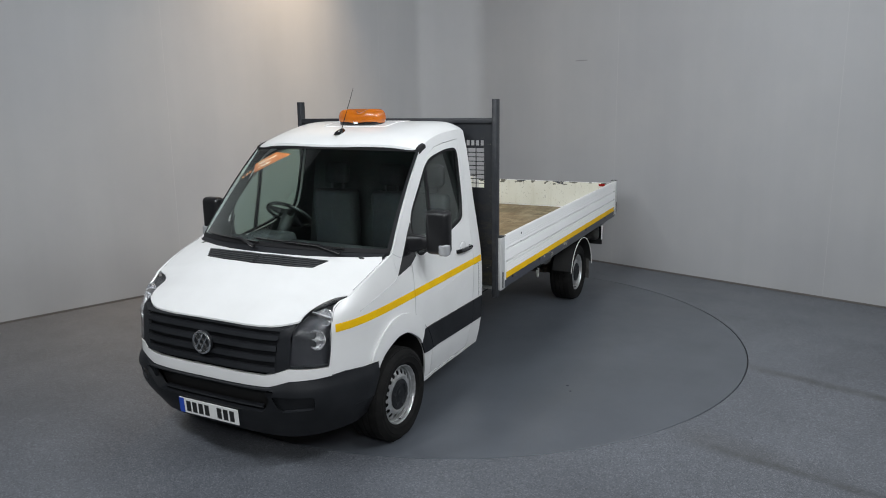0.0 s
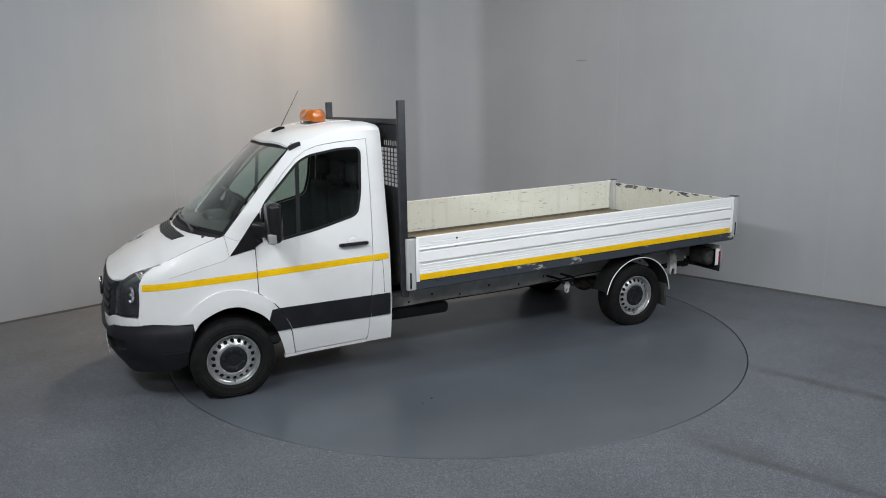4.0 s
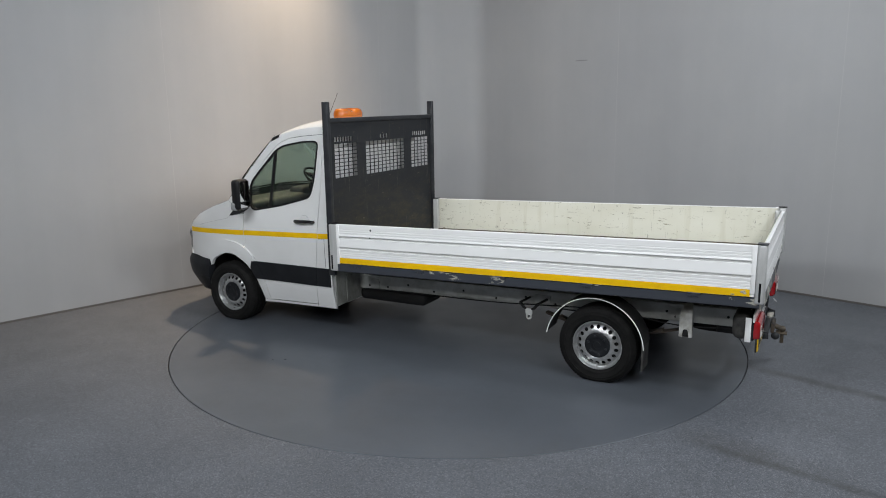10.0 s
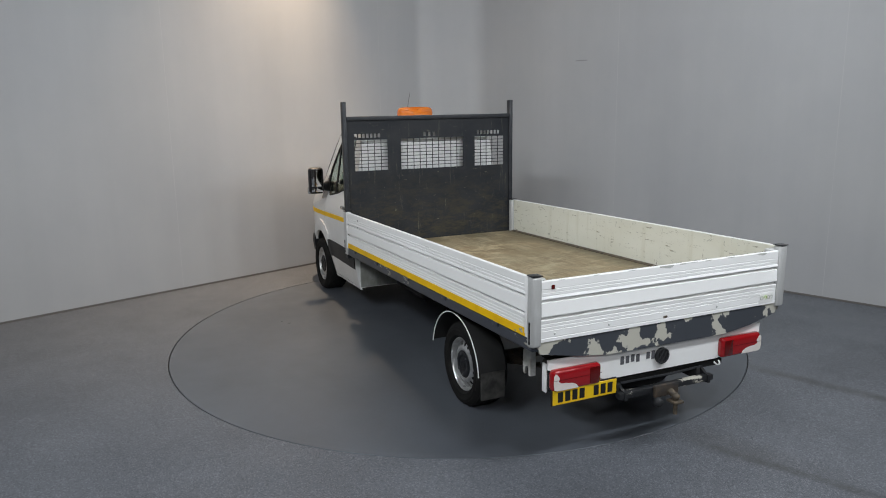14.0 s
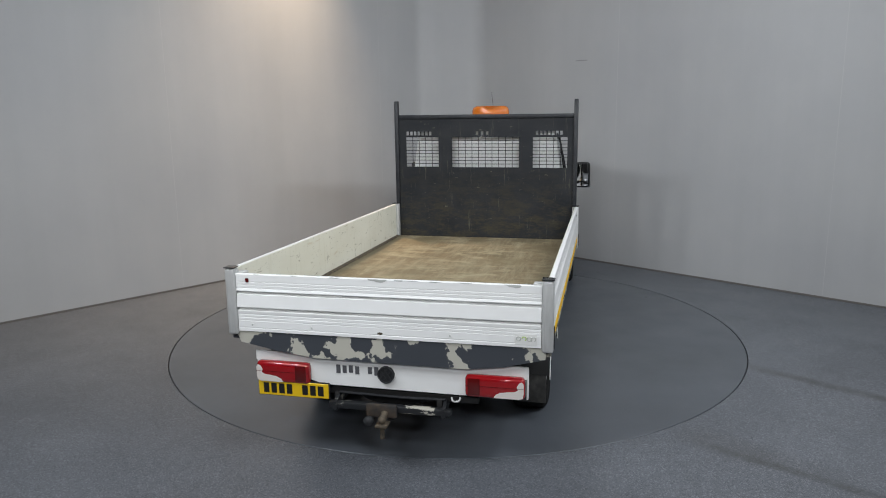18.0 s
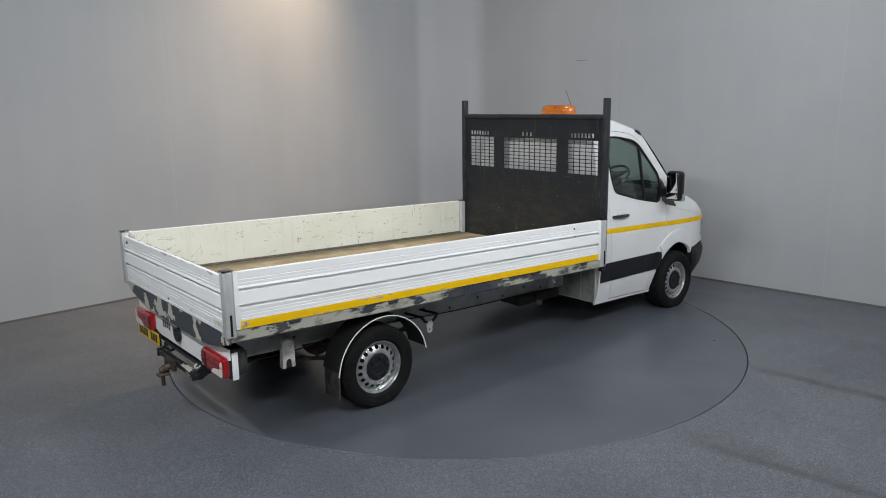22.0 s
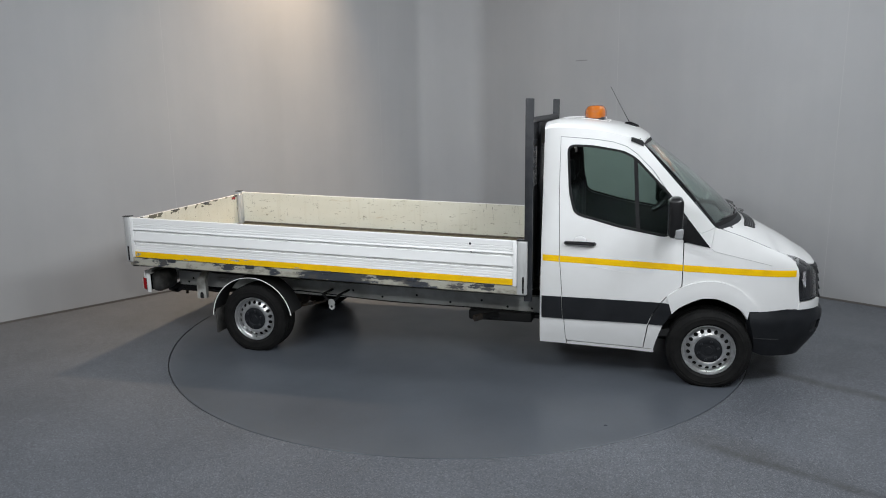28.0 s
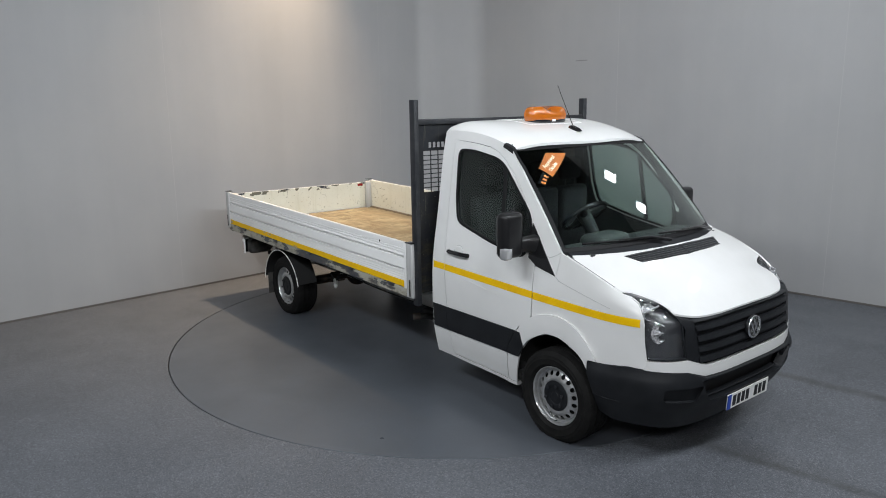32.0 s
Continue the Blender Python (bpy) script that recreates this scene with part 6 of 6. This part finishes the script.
    for k, x in enumerate((-2.88, -2.82, -2.38, -2.30, -1.25, -0.94, -0.62, -0.25, 0.10, 0.42, 0.68, 0.80, 0.92)):
        z = 0.48 + 0.021 * (1.0 - x) + (0.022 if k % 2 else -0.022)
        bm = bmesh.new()
        lathe_y(bm, [(0.0005, 0.005), (0.009, 0.004), (0.012, 0.0), (0.0005, 0.0)], x, z, 10, sign * 0.460, sign)
        part("rail_bolt", bm, "under", chassis_rail)
    for x, w in ((0.84, 0.10), (-2.45, 0.14), (-1.12, 0.16)):
        z = 0.42 + 0.021 * (1.0 - x)
        part("rail_plate", boxed(x - w / 2, x + w / 2, *sorted((sign * 0.4605, sign * 0.468)), z + 0.004, z + 0.118, 0.003), "chassis", chassis_rail, "bolted plate on the chassis rail")
    part("brake_pipe", tubed(curve_through([(-2.95, sign * 0.475, 0.50), (-2.4, sign * 0.48, 0.46), (-1.7, sign * 0.49, 0.52), (-0.6, sign * 0.475, 0.455), (0.4, sign * 0.475, 0.44), (1.0, sign * 0.475, 0.42)], 5), 0.006, 6), "under", chassis_rail, "thin black pipe along the rail")
    # leaf springs
    bm = bmesh.new()
    for k in range(3):
        w = 0.62 - 0.14 * k
        pts = [(-1.815 + w * t, sign * 0.55, 0.34 - 0.022 * k + 0.10 * t * t) for t in [-1 + 0.2 * j for j in range(11)]]
        loops = [[(p[0], p[1] - 0.035, p[2]), (p[0], p[1] + 0.035, p[2]), (p[0], p[1] + 0.035, p[2] + 0.016), (p[0], p[1] - 0.035, p[2] + 0.016)] for p in pts]
        rings(bm, loops)
    part("leaf_spring", bm, "axle", truck, "rusty leaf spring")
    part("cab_step", boxed(1.058, 1.075, *sorted((sign * 0.60, sign * 0.90)), 0.31, 0.62, 0.004), "alu", truck)
for x in (-2.75, -2.1, -1.3, -0.5, 0.3, 0.85):
    part("cross_bearer", boxed(x - 0.035, x + 0.035, -1.03, 1.03, 0.745 + lift(x), 0.826 + lift(x), 0.004), "chassis", truck)
bm = bmesh.new()
tube(bm, [(-1.815, -0.80, 0.336), (-1.815, -0.2, 0.336), (-1.815, 0.2, 0.336), (-1.815, 0.80, 0.336)], 0.05, 14)
bmesh.ops.create_uvsphere(bm, u_segments=20, v_segments=12, radius=0.15, matrix=pose(-1.815, 0.03, 0.33))
part("rear_axle", bm, "axle", truck, "rusty rear axle with differential")
part("front_axle", tubed([(2.505, -0.75, 0.33), (2.505, 0.75, 0.33)], 0.05, 12), "under", truck)
part("drive_shaft", tubed([(-1.7, 0.03, 0.35), (0.2, 0.02, 0.43), (1.6, 0.0, 0.46)], 0.04, 14), "under", truck)
part("exhaust", tubed(curve_through([(1.9, -0.3, 0.33), (0.9, -0.35, 0.36), (0.62, -0.48, 0.39), (0.50, -0.60, 0.405), (0.44, -0.66, 0.405)], 6), 0.030, 12), "under", truck, "dark exhaust pipe")
part("exhaust_tip", tubed([(0.455, -0.645, 0.405), (0.40, -0.70, 0.398)], 0.033, 12), "axle", truck, "rusty exhaust end")
part("fuel_tank", boxed(0.22, 1.06, 0.06, 0.46, 0.29, 0.42, 0.05, 4), "under", truck, "black plastic fuel tank")
part("battery_box", boxed(0.30, 0.93, -0.52, -0.22, 0.33, 0.43, 0.02, 3), "under", truck, "black box under the load bed")
bm = bmesh.new()
prof = [(0.19, -0.02), (0.20, 0.06), (0.24, 0.095), (0.29, 0.10), (0.325, 0.085), (0.342, 0.06), (0.342, -0.06), (0.325, -0.085), (0.29, -0.10), (0.24, -0.095), (0.20, -0.06)]
rings(bm, [[(-2.655 + r * math.cos(2 * math.pi * k / 40), r * math.sin(2 * math.pi * k / 40), 0.485 + z) for k in range(40)] for r, z in prof + prof[:1]], True, False)
spare = part("spare_wheel", bm, "tyre", truck, "spare tyre slung flat under the tail")
bm = bmesh.new()
bmesh.ops.create_cone(bm, cap_ends=True, segments=32, radius1=0.20, radius2=0.12, depth=0.07, matrix=pose(-2.655, 0, 0.50))
part("spare_disc", bm, "axle", spare)
part("engine_tray", boxed(2.0, 3.2, -0.5, 0.5, 0.24, 0.36, 0.04), "under", truck)

# ---- motion: the turntable carries the truck round ----
TURN = [(0, 243.27), (1, 234.10), (2, 224.86), (3, 215.67), (4, 206.62), (4.5, 202.1), (6.5, 184.07), (7, 179.53), (8, 170.45), (9, 161.41), (10, 152.38),
        (11, 143.28), (12, 134.14), (13, 124.76), (13.5, 120.0), (15.5, 101.24), (16, 96.57), (17, 87.36), (18, 78.23), (19, 69.03), (20, 59.72), (21, 50.38),
        (22, 41.08), (23, 31.93), (24, 22.86), (24.5, 18.29), (26.5, -0.12), (27, -4.73), (28, -13.95), (29, -23.12), (30, -32.27), (31, -41.44), (32, -50.75)]
SET_OFF = -0.161


def motions():
    walk(turntable, [(t, pose(0, 0, 0, 0, 0, a)) for t, a in TURN])
    walk(truck, [(t, pose(0, 0, 0, 0, 0, a) @ pose(0, SET_OFF, 0.001)) for t, a in TURN])


motions()
